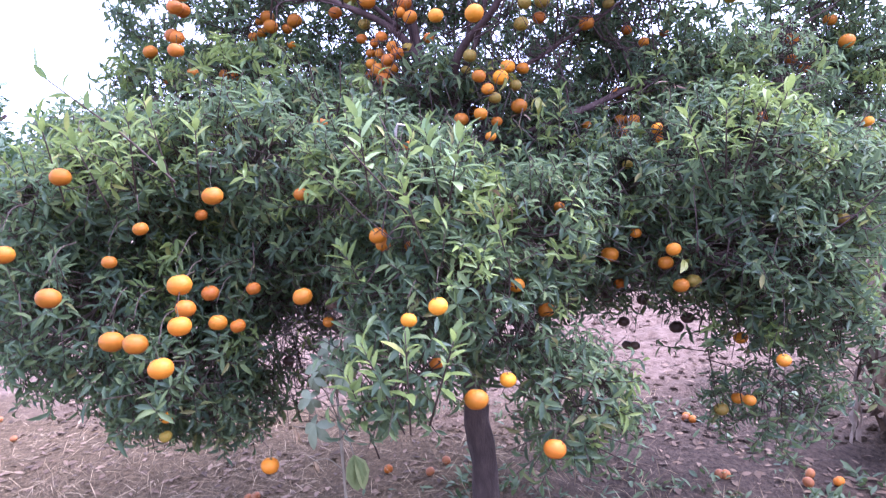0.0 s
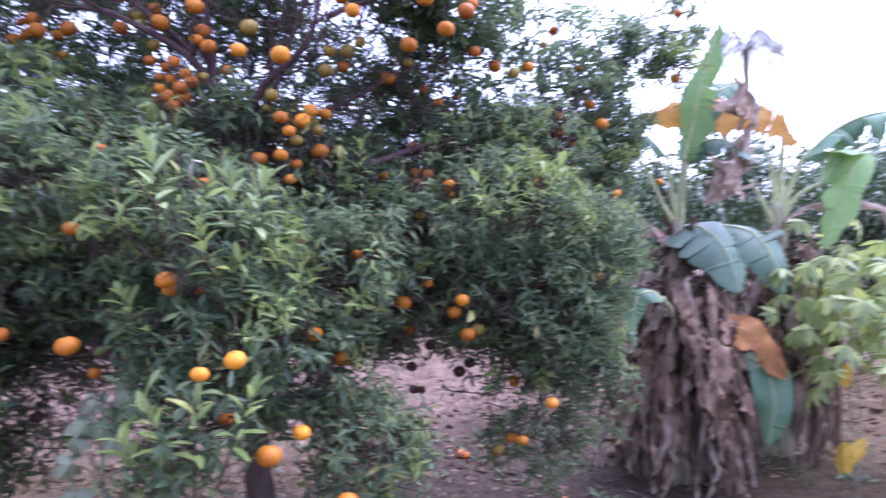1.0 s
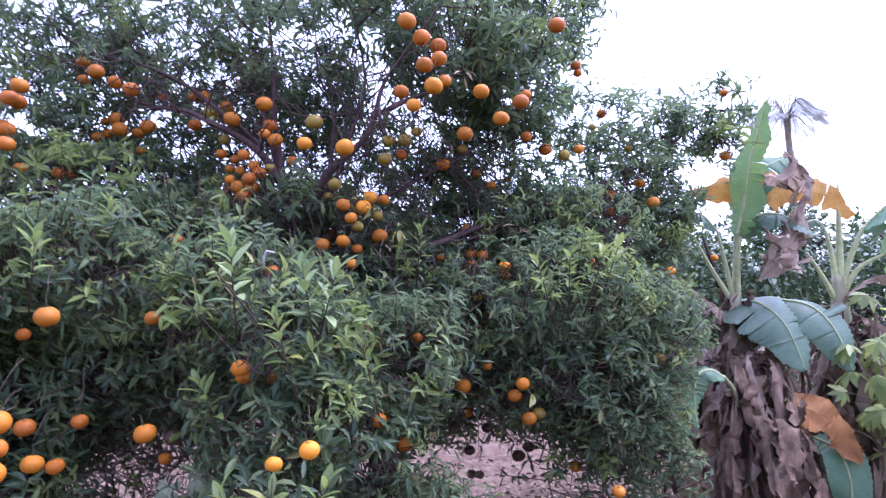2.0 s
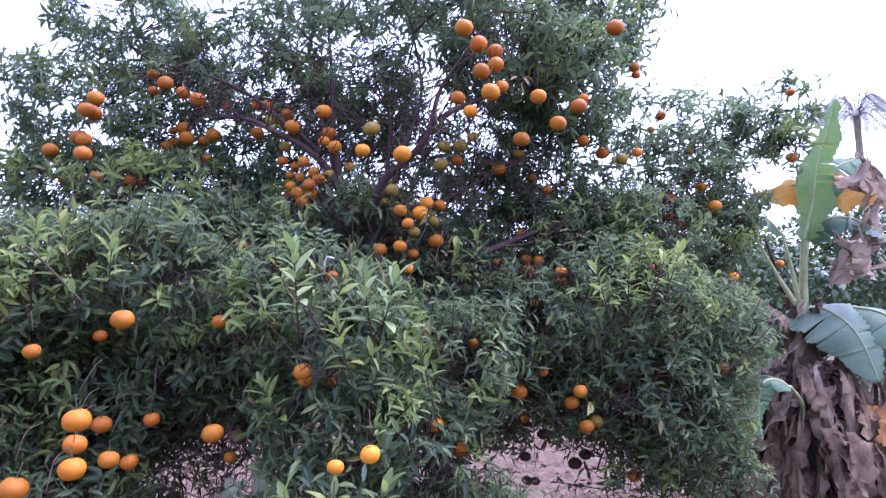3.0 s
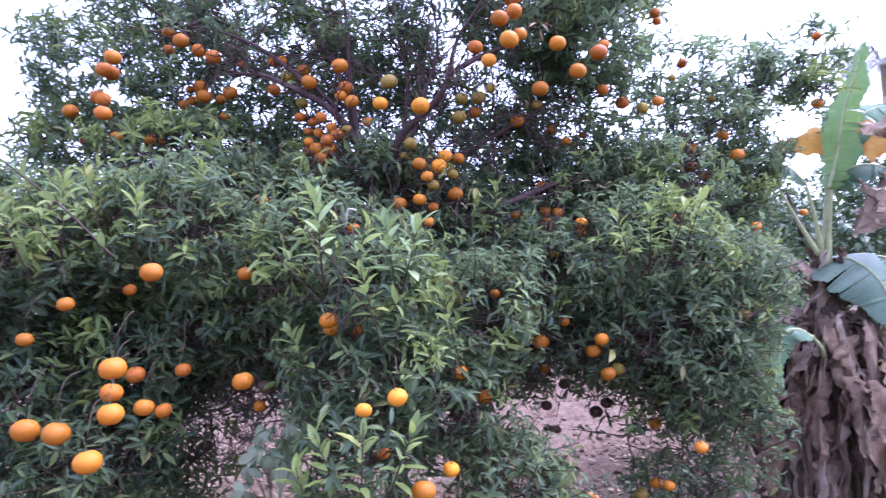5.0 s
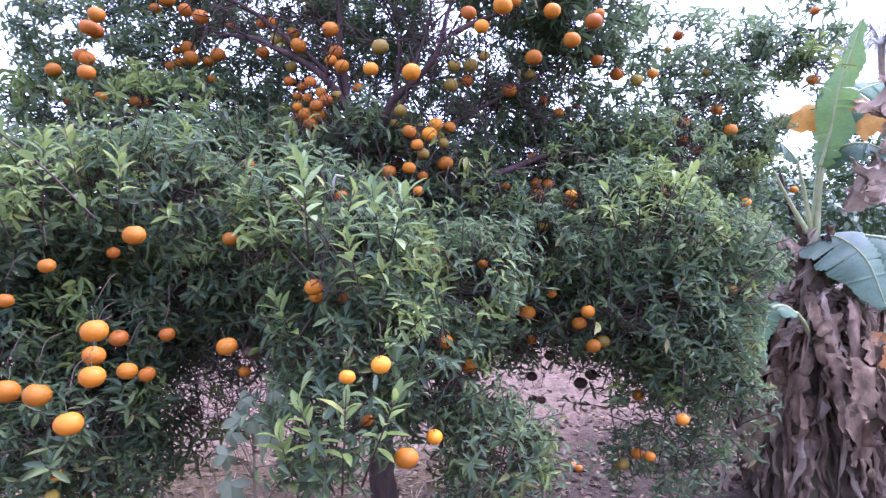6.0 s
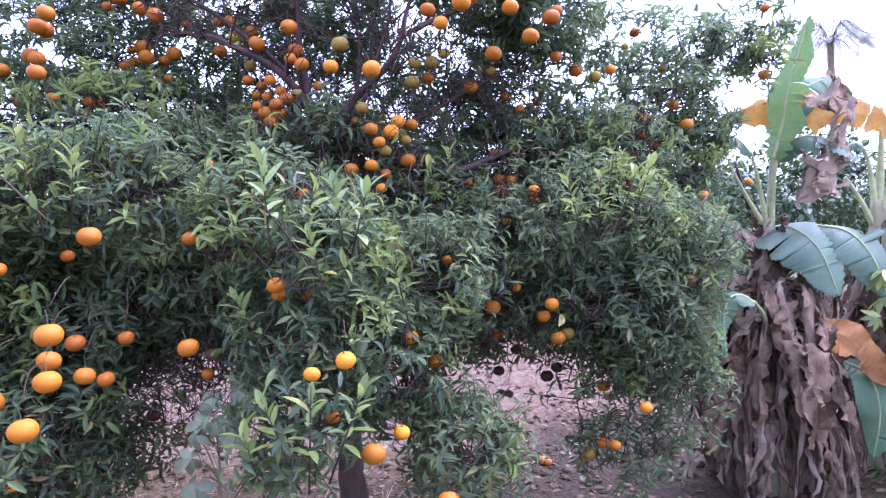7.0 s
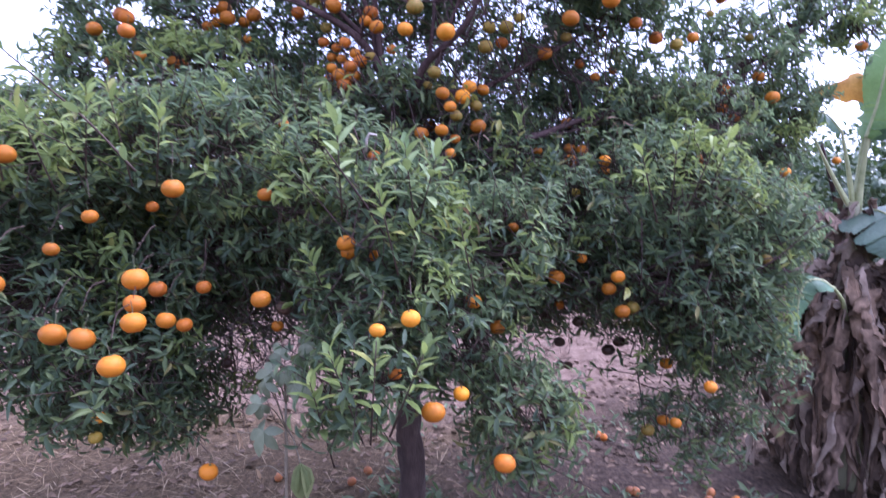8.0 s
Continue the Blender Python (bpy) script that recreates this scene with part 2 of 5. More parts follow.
def ground_material():
    m, n, l, p, out = material("orchard_soil")
    c = n.new("ShaderNodeTexCoord")
    sep = n.new("ShaderNodeSeparateXYZ")
    l.new(c.outputs["Object"], sep.inputs[0])
    clod = noise_tex(n, l, 9, 8, 0.7)
    patch = noise_tex(n, l, 0.8, 4, 0.6)
    straw = noise_tex(n, l, 45, 6, 0.75, "Object", (1, 0.5, 1))
    soil = ramp(n, [(0.30, (0.075, 0.049, 0.034)), (0.45, (0.168, 0.114, 0.081)), (0.70, (0.272, 0.194, 0.144))])
    l.new(clod.outputs["Fac"], soil.inputs[0])
    litter = ramp(n, [(0.3, (0.046, 0.032, 0.018)), (0.5, (0.120, 0.083, 0.045)), (0.72, (0.235, 0.162, 0.090))])
    l.new(straw.outputs["Fac"], litter.inputs[0])
    # leaf litter lies round the tree; bare ploughed soil begins behind it
    add = n.new("ShaderNodeMath")
    add.operation = "MULTIPLY_ADD"
    l.new(patch.outputs["Fac"], add.inputs[0])
    add.inputs[1].default_value = -3.0
    rim = n.new("ShaderNodeMapRange")
    rim.inputs["From Min"].default_value, rim.inputs["From Max"].default_value, rim.inputs["To Max"].default_value = -0.6, 2.4, 2.2
    l.new(sep.outputs["X"], rim.inputs["Value"])
    less = n.new("ShaderNodeMath")
    less.operation = "SUBTRACT"
    l.new(sep.outputs["Y"], less.inputs[0])
    l.new(rim.outputs[0], less.inputs[1])
    l.new(less.outputs[0], add.inputs[2])
    edge = n.new("ShaderNodeMapRange")
    edge.inputs["From Min"].default_value, edge.inputs["From Max"].default_value = 2.7, 3.6
    l.new(add.outputs[0], edge.inputs["Value"])
    # darker weedy soil east of the trunk, crown shade painted in, its border broken
    shaded_loam = ramp(n, [(0.3, (0.034, 0.024, 0.017)), (0.5, (0.080, 0.056, 0.039)), (0.72, (0.150, 0.106, 0.074))])
    l.new(straw.outputs["Fac"], shaded_loam.inputs[0])
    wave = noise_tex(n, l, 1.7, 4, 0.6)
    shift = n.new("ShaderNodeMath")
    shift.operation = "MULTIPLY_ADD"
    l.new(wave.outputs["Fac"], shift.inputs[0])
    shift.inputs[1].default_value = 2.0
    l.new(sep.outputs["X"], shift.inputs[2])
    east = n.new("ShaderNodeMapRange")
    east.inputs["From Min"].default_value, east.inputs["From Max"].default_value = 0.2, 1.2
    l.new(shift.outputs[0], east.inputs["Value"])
    near = mix_rgb(n, l, east.outputs[0], litter.outputs[0], shaded_loam.outputs[0])
    # back to the paler litter beyond the banana plants
    beyond = n.new("ShaderNodeMapRange")
    beyond.inputs["From Min"].default_value, beyond.inputs["From Max"].default_value = 2.4, 3.6
    l.new(shift.outputs[0], beyond.inputs["Value"])
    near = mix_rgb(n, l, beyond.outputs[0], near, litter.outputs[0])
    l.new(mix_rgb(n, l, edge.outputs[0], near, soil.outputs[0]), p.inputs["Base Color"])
    p.inputs["Roughness"].default_value, p.inputs["Specular IOR Level"].default_value = 0.95, 0.15
    bump(n, l, clod.outputs["Fac"], 1.0, 0.09, p)
    return m


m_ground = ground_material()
gx = graded(5.0, 0.07, 500, 1.16)
gx = np.concatenate([-gx[:0:-1], gx])
gy = 3.2 + gx
gv = [(x, y, ground_height(x, y)) for y in gy for x in gx]
gn = len(gx)
gf = [(j * gn + i, j * gn + i + 1, (j + 1) * gn + i + 1, (j + 1) * gn + i) for j in range(gn - 1) for i in range(gn - 1)]
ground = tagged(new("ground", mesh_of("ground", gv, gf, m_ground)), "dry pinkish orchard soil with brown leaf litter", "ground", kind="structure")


# ---- the citrus tree ----
TRUNK = [(-0.47, 3.10, -0.05), (-0.46, 3.11, 0.25), (-0.48, 3.09, 0.55), (-0.49, 3.06, 0.85)]
FRUIT_LEFT_TOP = ("orrroooroorrrr", [
    (-1.55, 2.75, 2.42, 0.068), (-1.62, 2.85, 2.39, 0.068), (-1.66, 2.85, 2.28, 0.068), (-1.56, 2.70, 2.18, 0.067),
    (-1.84, 2.90, 2.25, 0.066), (-1.63, 2.90, 2.13, 0.056), (-1.56, 3.05, 2.14, 0.065), (-1.52, 3.05, 2.13, 0.050),
    (-1.45, 3.00, 2.61, 0.054), (-1.34, 2.90, 2.53, 0.068), (-1.31, 3.00, 2.52, 0.063), (-1.22, 2.95, 2.47, 0.068),
    (-1.50, 3.10, 2.57, 0.051), (-1.91, 3.10, 2.16, 0.046),
])
FRUIT_LEFT_LIMB = ("ooyoooorogoorgor", [
    (-1.35, 3.10, 2.39, 0.066), (-1.43, 3.10, 2.31, 0.051), (-1.41, 3.15, 2.34, 0.051), (-1.31, 3.05, 2.33, 0.068),
    (-1.28, 3.15, 2.34, 0.051), (-1.19, 3.05, 2.34, 0.068), (-1.24, 3.10, 2.25, 0.040), (-0.99, 3.05, 2.47, 0.054),
    (-0.95, 3.05, 2.47, 0.054), (-0.92, 3.05, 2.40, 0.068), (-0.87, 3.10, 2.44, 0.060), (-0.79, 2.92, 2.33, 0.068),
    (-0.97, 3.00, 2.33, 0.058), (-0.86, 3.05, 2.28, 0.054), (-1.45, 3.20, 2.41, 0.042), (-1.20, 3.20, 2.52, 0.042),
])
FRUIT_FORK = ("oroorooroorrgyyrrorrgo", [
    (-0.64, 2.85, 2.37, 0.068), (-0.64, 2.95, 2.31, 0.061), (-0.65, 2.90, 2.26, 0.051), (-0.60, 2.88, 2.23, 0.060),
    (-0.80, 3.00, 2.18, 0.043), (-0.82, 3.00, 2.14, 0.043), (-0.76, 2.95, 2.12, 0.047), (-0.67, 2.90, 2.10, 0.056),
    (-0.75, 2.88, 2.04, 0.060), (-0.70, 2.90, 2.04, 0.065), (-0.73, 2.88, 2.00, 0.060), (-0.83, 3.00, 2.05, 0.043),
    (-0.43, 2.80, 2.28, 0.068), (-0.45, 2.71, 2.17, 0.058), (-0.28, 2.58, 2.12, 0.067), (-0.56, 3.00, 2.17, 0.048),
    (-0.74, 2.92, 2.18, 0.051), (-0.69, 2.90, 2.13, 0.051), (-0.85, 2.98, 2.20, 0.048), (-0.70, 2.86, 2.07, 0.055),
    (-0.64, 2.95, 2.13, 0.047), (-0.80, 2.94, 2.08, 0.047),
])
FRUIT_MIDDLE = ("goggooyyogoooorgrgggrr", [
    (-0.26, 2.78, 1.86, 0.048), (-0.31, 2.74, 1.80, 0.052), (-0.19, 2.85, 1.91, 0.049), (-0.35, 2.80, 2.03, 0.053),
    (-0.31, 2.75, 1.94, 0.054), (-0.28, 2.75, 1.89, 0.048), (-0.24, 2.82, 1.94, 0.062), (-0.22, 2.88, 1.99, 0.059),
    (-0.17, 2.95, 1.99, 0.051), (-0.39, 2.90, 2.00, 0.040), (-0.42, 3.17, 1.87, 0.064), (-0.39, 2.76, 1.79, 0.057),
    (-0.27, 2.70, 1.71, 0.042), (-0.18, 2.85, 1.83, 0.063), (-0.49, 2.40, 1.67, 0.045), (-0.16, 2.90, 2.15, 0.060),
    (-0.10, 3.00, 2.19, 0.052), (-0.15, 2.95, 2.24, 0.056), (-0.08, 2.95, 2.24, 0.061), (-0.03, 3.00, 2.29, 0.048),
    (-0.84, 2.50, 1.79, 0.040), (-0.27, 2.85, 1.78, 0.045),
])
FRUIT_TOP = ("oyoryoorroorogrorr", [
    (0.01, 2.50, 2.39, 0.062), (0.04, 2.46, 2.30, 0.065), (0.06, 2.52, 2.42, 0.059), (-0.08, 2.66, 2.35, 0.058),
    (-0.03, 2.48, 2.24, 0.052), (0.08, 2.55, 2.35, 0.052), (0.21, 2.55, 2.31, 0.059), (0.35, 2.55, 2.27, 0.061),
    (0.39, 2.68, 2.34, 0.042), (0.29, 2.65, 2.24, 0.062), (0.16, 2.75, 2.21, 0.065), (0.45, 3.10, 2.29, 0.054),
    (0.08, 3.10, 2.17, 0.064), (0.17, 3.15, 2.25, 0.050), (0.24, 3.30, 2.17, 0.047), (0.31, 3.30, 2.11, 0.047),
    (0.40, 3.40, 2.16, 0.040), (0.35, 3.40, 2.33, 0.040),
])
FRUIT_RIGHT_TOP = ("rrrgorggroroorrryo", [
    (0.73, 3.30, 2.69, 0.053), (0.75, 3.35, 2.67, 0.043), (0.57, 3.30, 2.28, 0.063), (0.66, 3.30, 2.25, 0.058),
    (0.73, 3.30, 2.28, 0.052), (0.90, 3.50, 2.51, 0.050), (0.85, 3.50, 2.44, 0.040), (1.03, 3.50, 2.33, 0.040),
    (1.63, 3.70, 2.68, 0.047), (1.57, 3.60, 2.31, 0.057), (0.93, 3.50, 2.09, 0.061), (1.08, 3.50, 2.15, 0.056),
    (1.12, 3.43, 2.04, 0.065), (0.94, 3.55, 2.01, 0.056), (0.98, 3.50, 1.96, 0.056), (0.70, 3.00, 1.72, 0.042),
    (1.18, 3.40, 1.70, 0.048), (1.53, 3.70, 1.78, 0.041),
])
FRUIT_RIGHT = ("ooooyyogooooogrogyo", [
    (0.19, 3.25, 1.90, 0.056), (0.20, 3.20, 1.78, 0.056), (0.25, 3.15, 1.77, 0.050), (0.20, 3.10, 1.72, 0.061),
    (0.33, 3.00, 1.71, 0.052), (0.33, 3.02, 1.67, 0.047), (0.06, 3.10, 1.76, 0.040), (0.21, 2.95, 1.58, 0.042),
    (-0.03, 2.60, 1.44, 0.040), (0.13, 2.68, 1.26, 0.062), (0.33, 2.55, 1.28, 0.049), (0.31, 2.62, 1.23, 0.052),
    (0.35, 2.56, 1.16, 0.053), (0.40, 2.66, 1.16, 0.053), (0.16, 2.95, 1.12, 0.046), (0.22, 2.70, 1.33, 0.040),
    (0.88, 2.75, 1.34, 0.042), (0.59, 2.95, 0.90, 0.053), (0.63, 2.49, 0.93, 0.043),
])
FRUIT_LOW_RIGHT = ("ogbbbbbbbooyyroy", [
    (0.54, 2.75, 0.73, 0.046), (0.48, 2.72, 0.70, 0.050), (0.11, 3.00, 1.06, 0.052), (0.17, 3.05, 0.95, 0.048),
    (0.41, 3.00, 0.97, 0.051), (0.37, 3.02, 0.93, 0.056), (0.21, 3.05, 0.85, 0.040), (0.18, 3.10, 0.84, 0.044),
    (0.25, 3.10, 1.03, 0.049), (-0.14, 2.25, 1.22, 0.051), (-0.07, 2.38, 1.12, 0.054), (-0.25, 1.77, 1.24, 0.046),
    (-0.34, 1.82, 1.20, 0.040), (-0.33, 2.00, 1.05, 0.040), (-0.22, 1.97, 0.96, 0.064), (-0.16, 2.12, 0.97, 0.047),
])
FRUIT_LOW_LEFT = ("oooooororrooorrobob", [
    (-0.47, 2.00, 1.40, 0.051), (-0.48, 2.06, 1.37, 0.043), (-0.41, 2.10, 1.36, 0.040), (-0.74, 2.10, 1.53, 0.045),
    (-0.95, 1.97, 1.54, 0.060), (-1.16, 1.92, 1.46, 0.044), (-1.12, 2.15, 1.49, 0.040), (-0.94, 1.78, 1.31, 0.063),
    (-1.05, 2.06, 1.25, 0.053), (-1.02, 1.90, 1.23, 0.057), (-0.92, 1.74, 1.21, 0.059), (-0.93, 1.67, 1.12, 0.061),
    (-0.99, 2.00, 1.17, 0.054), (-0.99, 2.10, 1.14, 0.048), (-0.95, 2.14, 1.25, 0.046), (-0.71, 2.00, 1.24, 0.056),
    (-0.76, 2.30, 1.17, 0.050), (-0.78, 2.30, 1.11, 0.040), (-1.05, 2.50, 0.93, 0.043),
])
FRUIT_OUTER = ("ooooooyororrrgrroo", [
    (-1.17, 1.60, 1.31, 0.057), (-1.29, 1.60, 1.42, 0.050), (-1.35, 1.85, 1.62, 0.058), (-1.14, 1.75, 1.17, 0.063),
    (-1.04, 1.72, 1.17, 0.061), (-1.26, 1.90, 1.37, 0.043), (-1.20, 2.00, 0.88, 0.040), (-0.89, 2.05, 0.72, 0.055),
    (-0.03, 2.03, 0.81, 0.060), (-0.05, 2.50, 2.55, 0.067), (-0.00, 2.55, 2.51, 0.065), (0.06, 2.60, 2.50, 0.062),
    (0.52, 2.70, 2.62, 0.068), (-1.21, 2.00, 0.82, 0.040), (-1.62, 2.80, 2.39, 0.068), (-1.68, 2.85, 2.29, 0.068),
    (-1.36, 2.60, 1.74, 0.049), (0.55, 2.60, 0.77, 0.041),
])
FALLEN = [
    (1.03, 3.79),
    (0.64, 3.78),
    (0.58, 4.63),
    (-1.75, 3.28),
    (-4.09, 3.91),
    (-4.64, 4.27),
    (1.13, 3.70),
    (0.99, 3.67),
    (-1.79, 3.27),
    (0.61, 3.78),
    (0.55, 4.72),
    (0.54, 4.66),
    (-0.88, 3.62),
    (-0.83, 3.78),
    (-1.13, 3.64),
    (-1.30, 3.64),
]
BOUGHS = {
    "limb_a": [(-0.50, 3.00, 1.69), (-0.62, 2.95, 2.12), (-0.91, 2.95, 2.34), (-1.10, 2.98, 2.40), (-1.28, 3.04, 2.45)],
    "limb_b": [(-0.50, 3.00, 1.69), (-0.62, 3.00, 2.22), (-0.64, 3.00, 2.56), (-0.68, 3.05, 2.93)],
    "limb_c": [(-0.46, 3.00, 1.69), (-0.42, 2.90, 2.03), (-0.22, 2.80, 2.23), (-0.14, 2.80, 2.45), (0.06, 2.80, 2.74)],
    "limb_d": [(-0.43, 3.00, 1.64), (-0.17, 2.95, 1.72), (0.04, 3.00, 1.81), (0.43, 3.25, 1.97), (1.02, 3.50, 2.20), (1.60, 3.70, 2.59)],
    "limb_e": [(-0.44, 3.05, 1.40), (-0.12, 2.95, 1.27), (0.15, 2.85, 1.24), (0.43, 2.70, 1.24), (0.76, 2.70, 1.26)],
}
BOUGHS.update({
    "limb_f": [(-0.55, 3.00, 1.40), (-0.81, 2.78, 1.40), (-0.99, 2.62, 1.48), (-1.25, 2.48, 1.55), (-1.55, 2.36, 1.50)],
    "limb_g": [(-0.51, 3.00, 1.40), (-0.47, 2.60, 1.42), (-0.36, 2.10, 1.33)],
    "limb_h": [(-0.56, 3.00, 1.57), (-0.87, 2.85, 1.75), (-1.21, 2.75, 1.85), (-1.70, 2.80, 1.95)],
    "branch_a": [(-0.14, 2.80, 2.32), (0.05, 2.95, 2.46), (0.30, 3.10, 2.66), (0.55, 3.20, 2.90)],
    "branch_b": [(-0.68, 2.97, 2.22), (-0.85, 3.00, 2.38), (-1.02, 3.02, 2.52), (-1.23, 3.05, 2.62), (-1.46, 3.10, 2.68)],
    "branch_c": [(-0.62, 3.00, 2.14), (-0.71, 3.05, 2.43), (-0.82, 3.08, 2.63), (-0.88, 3.10, 2.84)],
    "branch_d": [(-0.47, 3.05, 1.90), (-0.42, 3.10, 2.14), (-0.40, 3.12, 2.37), (-0.47, 3.15, 2.60), (-0.50, 3.20, 2.84)],
    "branch_e": [(-0.42, 2.95, 1.98), (-0.19, 3.05, 2.02), (0.00, 3.10, 2.12), (0.20, 3.15, 2.24), (0.37, 3.20, 2.39)],
    "branch_g": [(-0.40, 2.95, 2.00), (-0.30, 3.00, 2.30), (-0.26, 3.05, 2.52), (-0.30, 3.10, 2.80)],
    "branch_j": [(-0.81, 2.78, 1.40), (-0.96, 2.52, 1.38), (-1.10, 2.38, 1.34)],
})
LOBES_LEFT = [
    (-1.76, 2.28, 1.50, 0.31, 0.40, 0.31, 1.00),
    (-1.44, 2.30, 1.63, 0.35, 0.38, 0.22, 1.00),
    (-1.34, 2.38, 1.27, 0.29, 0.30, 0.20, 1.00),
    (-1.57, 2.13, 1.14, 0.25, 0.33, 0.28, 1.00),
    (-1.19, 2.15, 0.98, 0.18, 0.28, 0.18, 1.00),
    (-1.14, 2.25, 0.85, 0.17, 0.28, 0.10, 0.90),
    (-1.11, 2.42, 1.65, 0.34, 0.38, 0.24, 1.00),
    (-1.00, 2.48, 1.36, 0.24, 0.33, 0.15, 0.95),
    (-2.06, 2.38, 1.27, 0.23, 0.40, 0.32, 0.90),
    (-1.39, 2.17, 0.90, 0.15, 0.25, 0.12, 0.80),
]
LOBES_FRONT = [
    (-0.65, 2.38, 1.56, 0.24, 0.33, 0.22, 1.00),
    (-0.40, 2.28, 1.44, 0.24, 0.33, 0.19, 1.00),
    (-0.37, 2.15, 1.25, 0.24, 0.28, 0.15, 1.00),
    (-0.43, 2.02, 1.04, 0.14, 0.25, 0.14, 0.95),
    (-0.19, 2.35, 1.12, 0.17, 0.28, 0.20, 1.00),
    (0.01, 2.32, 0.86, 0.16, 0.28, 0.17, 1.00),
    (-0.14, 2.53, 1.35, 0.29, 0.33, 0.21, 1.00),
    (-0.37, 2.48, 1.60, 0.17, 0.25, 0.12, 1.00),
    (-1.20, 2.45, 1.20, 0.22, 0.30, 0.13, 0.80),
    (-1.01, 2.66, 1.12, 0.24, 0.30, 0.09, 0.40),
    (-1.13, 2.74, 0.83, 0.17, 0.20, 0.13, 0.20),
]
LOBES_RIGHT = [
    (0.16, 2.99, 1.46, 0.30, 0.38, 0.26, 1.00),
    (0.55, 2.87, 1.57, 0.33, 0.38, 0.24, 1.00),
    (0.59, 2.87, 1.26, 0.38, 0.38, 0.22, 1.00),
    (0.78, 2.93, 1.05, 0.23, 0.33, 0.23, 1.00),
    (0.64, 2.80, 0.71, 0.24, 0.22, 0.09, 0.50),
    (0.91, 3.05, 1.41, 0.21, 0.36, 0.31, 1.00),
    (-0.01, 2.96, 1.18, 0.21, 0.30, 0.16, 0.80),
    (-0.03, 3.17, 1.70, 0.33, 0.38, 0.20, 1.00),
    (0.32, 3.47, 1.91, 0.42, 0.38, 0.25, 1.00),
    (0.68, 3.37, 1.90, 0.35, 0.38, 0.21, 1.00),
    (1.13, 3.72, 1.91, 0.28, 0.38, 0.27, 0.90),
    (0.24, 3.16, 1.10, 0.30, 0.30, 0.09, 0.45),
    (0.46, 2.85, 0.89, 0.10, 0.15, 0.18, 0.22),
    (0.90, 2.89, 0.84, 0.13, 0.20, 0.11, 0.20),
]
LOBES_HIGH_LEFT = [
    (-1.93, 3.24, 2.52, 0.32, 0.42, 0.27, 0.55),
    (-1.52, 3.20, 2.36, 0.20, 0.30, 0.14, 0.50),
    (-1.42, 3.25, 2.60, 0.24, 0.30, 0.14, 0.45),
    (-1.97, 3.27, 2.16, 0.30, 0.38, 0.16, 0.80),
    (-1.39, 3.19, 2.10, 0.44, 0.42, 0.17, 0.90),
    (-1.74, 3.31, 2.95, 0.40, 0.45, 0.25, 0.55),
    (-1.26, 3.52, 2.82, 0.43, 0.45, 0.23, 0.50),
    (-1.08, 2.97, 1.85, 0.38, 0.38, 0.14, 1.00),
    (-0.62, 3.27, 2.71, 0.32, 0.45, 0.21, 0.50),
    (-0.59, 3.42, 2.52, 0.36, 0.38, 0.19, 0.45),
    (-0.98, 3.38, 2.60, 0.30, 0.40, 0.17, 0.36),
    (-0.66, 3.03, 1.96, 0.32, 0.33, 0.12, 0.90),
    (-1.19, 3.51, 2.33, 0.26, 0.30, 0.14, 0.50),
    (-2.05, 2.88, 1.85, 0.28, 0.40, 0.14, 0.80),
    (1.58, 3.63, 2.36, 0.13, 0.18, 0.09, 0.50),
]
LOBES_HIGH_RIGHT = [
    (0.14, 3.12, 2.64, 0.35, 0.45, 0.20, 0.75),
    (0.42, 3.19, 2.57, 0.24, 0.42, 0.28, 0.85),
    (0.04, 3.21, 3.02, 0.52, 0.45, 0.23, 0.60),
    (0.64, 3.39, 3.00, 0.24, 0.42, 0.27, 0.60),
    (0.35, 3.48, 2.31, 0.36, 0.40, 0.18, 0.40),
    (0.86, 3.65, 2.49, 0.29, 0.35, 0.18, 0.34),
    (1.24, 3.75, 2.43, 0.33, 0.35, 0.19, 0.36),
    (1.62, 3.80, 2.64, 0.23, 0.22, 0.17, 0.35),
    (1.43, 3.77, 2.49, 0.24, 0.25, 0.15, 0.35),
    (0.96, 3.69, 2.18, 0.32, 0.35, 0.13, 0.42),
    (1.32, 3.81, 2.05, 0.18, 0.30, 0.18, 0.60),
    (-0.64, 3.35, 3.22, 0.60, 0.50, 0.25, 0.50),
    (0.02, 3.57, 2.16, 0.32, 0.38, 0.17, 0.28),
    (-0.32, 3.51, 2.38, 0.26, 0.30, 0.17, 0.30),
]
LOBES_INNER = [
    (-1.60, 2.55, 1.07, 0.30, 0.30, 0.22, 0.49),
    (-1.07, 2.75, 1.26, 0.31, 0.30, 0.15, 0.49),
    (-0.74, 2.70, 1.12, 0.14, 0.25, 0.09, 0.20),
    (-0.91, 3.20, 1.44, 0.72, 0.40, 0.39, 0.35),
    (0.18, 3.45, 1.53, 0.77, 0.40, 0.36, 0.42),
    (-1.53, 2.80, 1.56, 0.52, 0.40, 0.38, 0.35),
    (-0.33, 3.10, 1.70, 0.37, 0.30, 0.25, 0.42),
    (-0.36, 3.35, 2.06, 0.35, 0.30, 0.24, 0.35),
    (-0.77, 3.45, 2.31, 0.34, 0.30, 0.20, 0.24),
    (-0.04, 3.50, 2.12, 0.34, 0.30, 0.20, 0.18),
    (0.07, 3.40, 2.40, 0.33, 0.30, 0.19, 0.28),
    (-0.55, 3.20, 1.88, 0.39, 0.30, 0.18, 0.56),
]
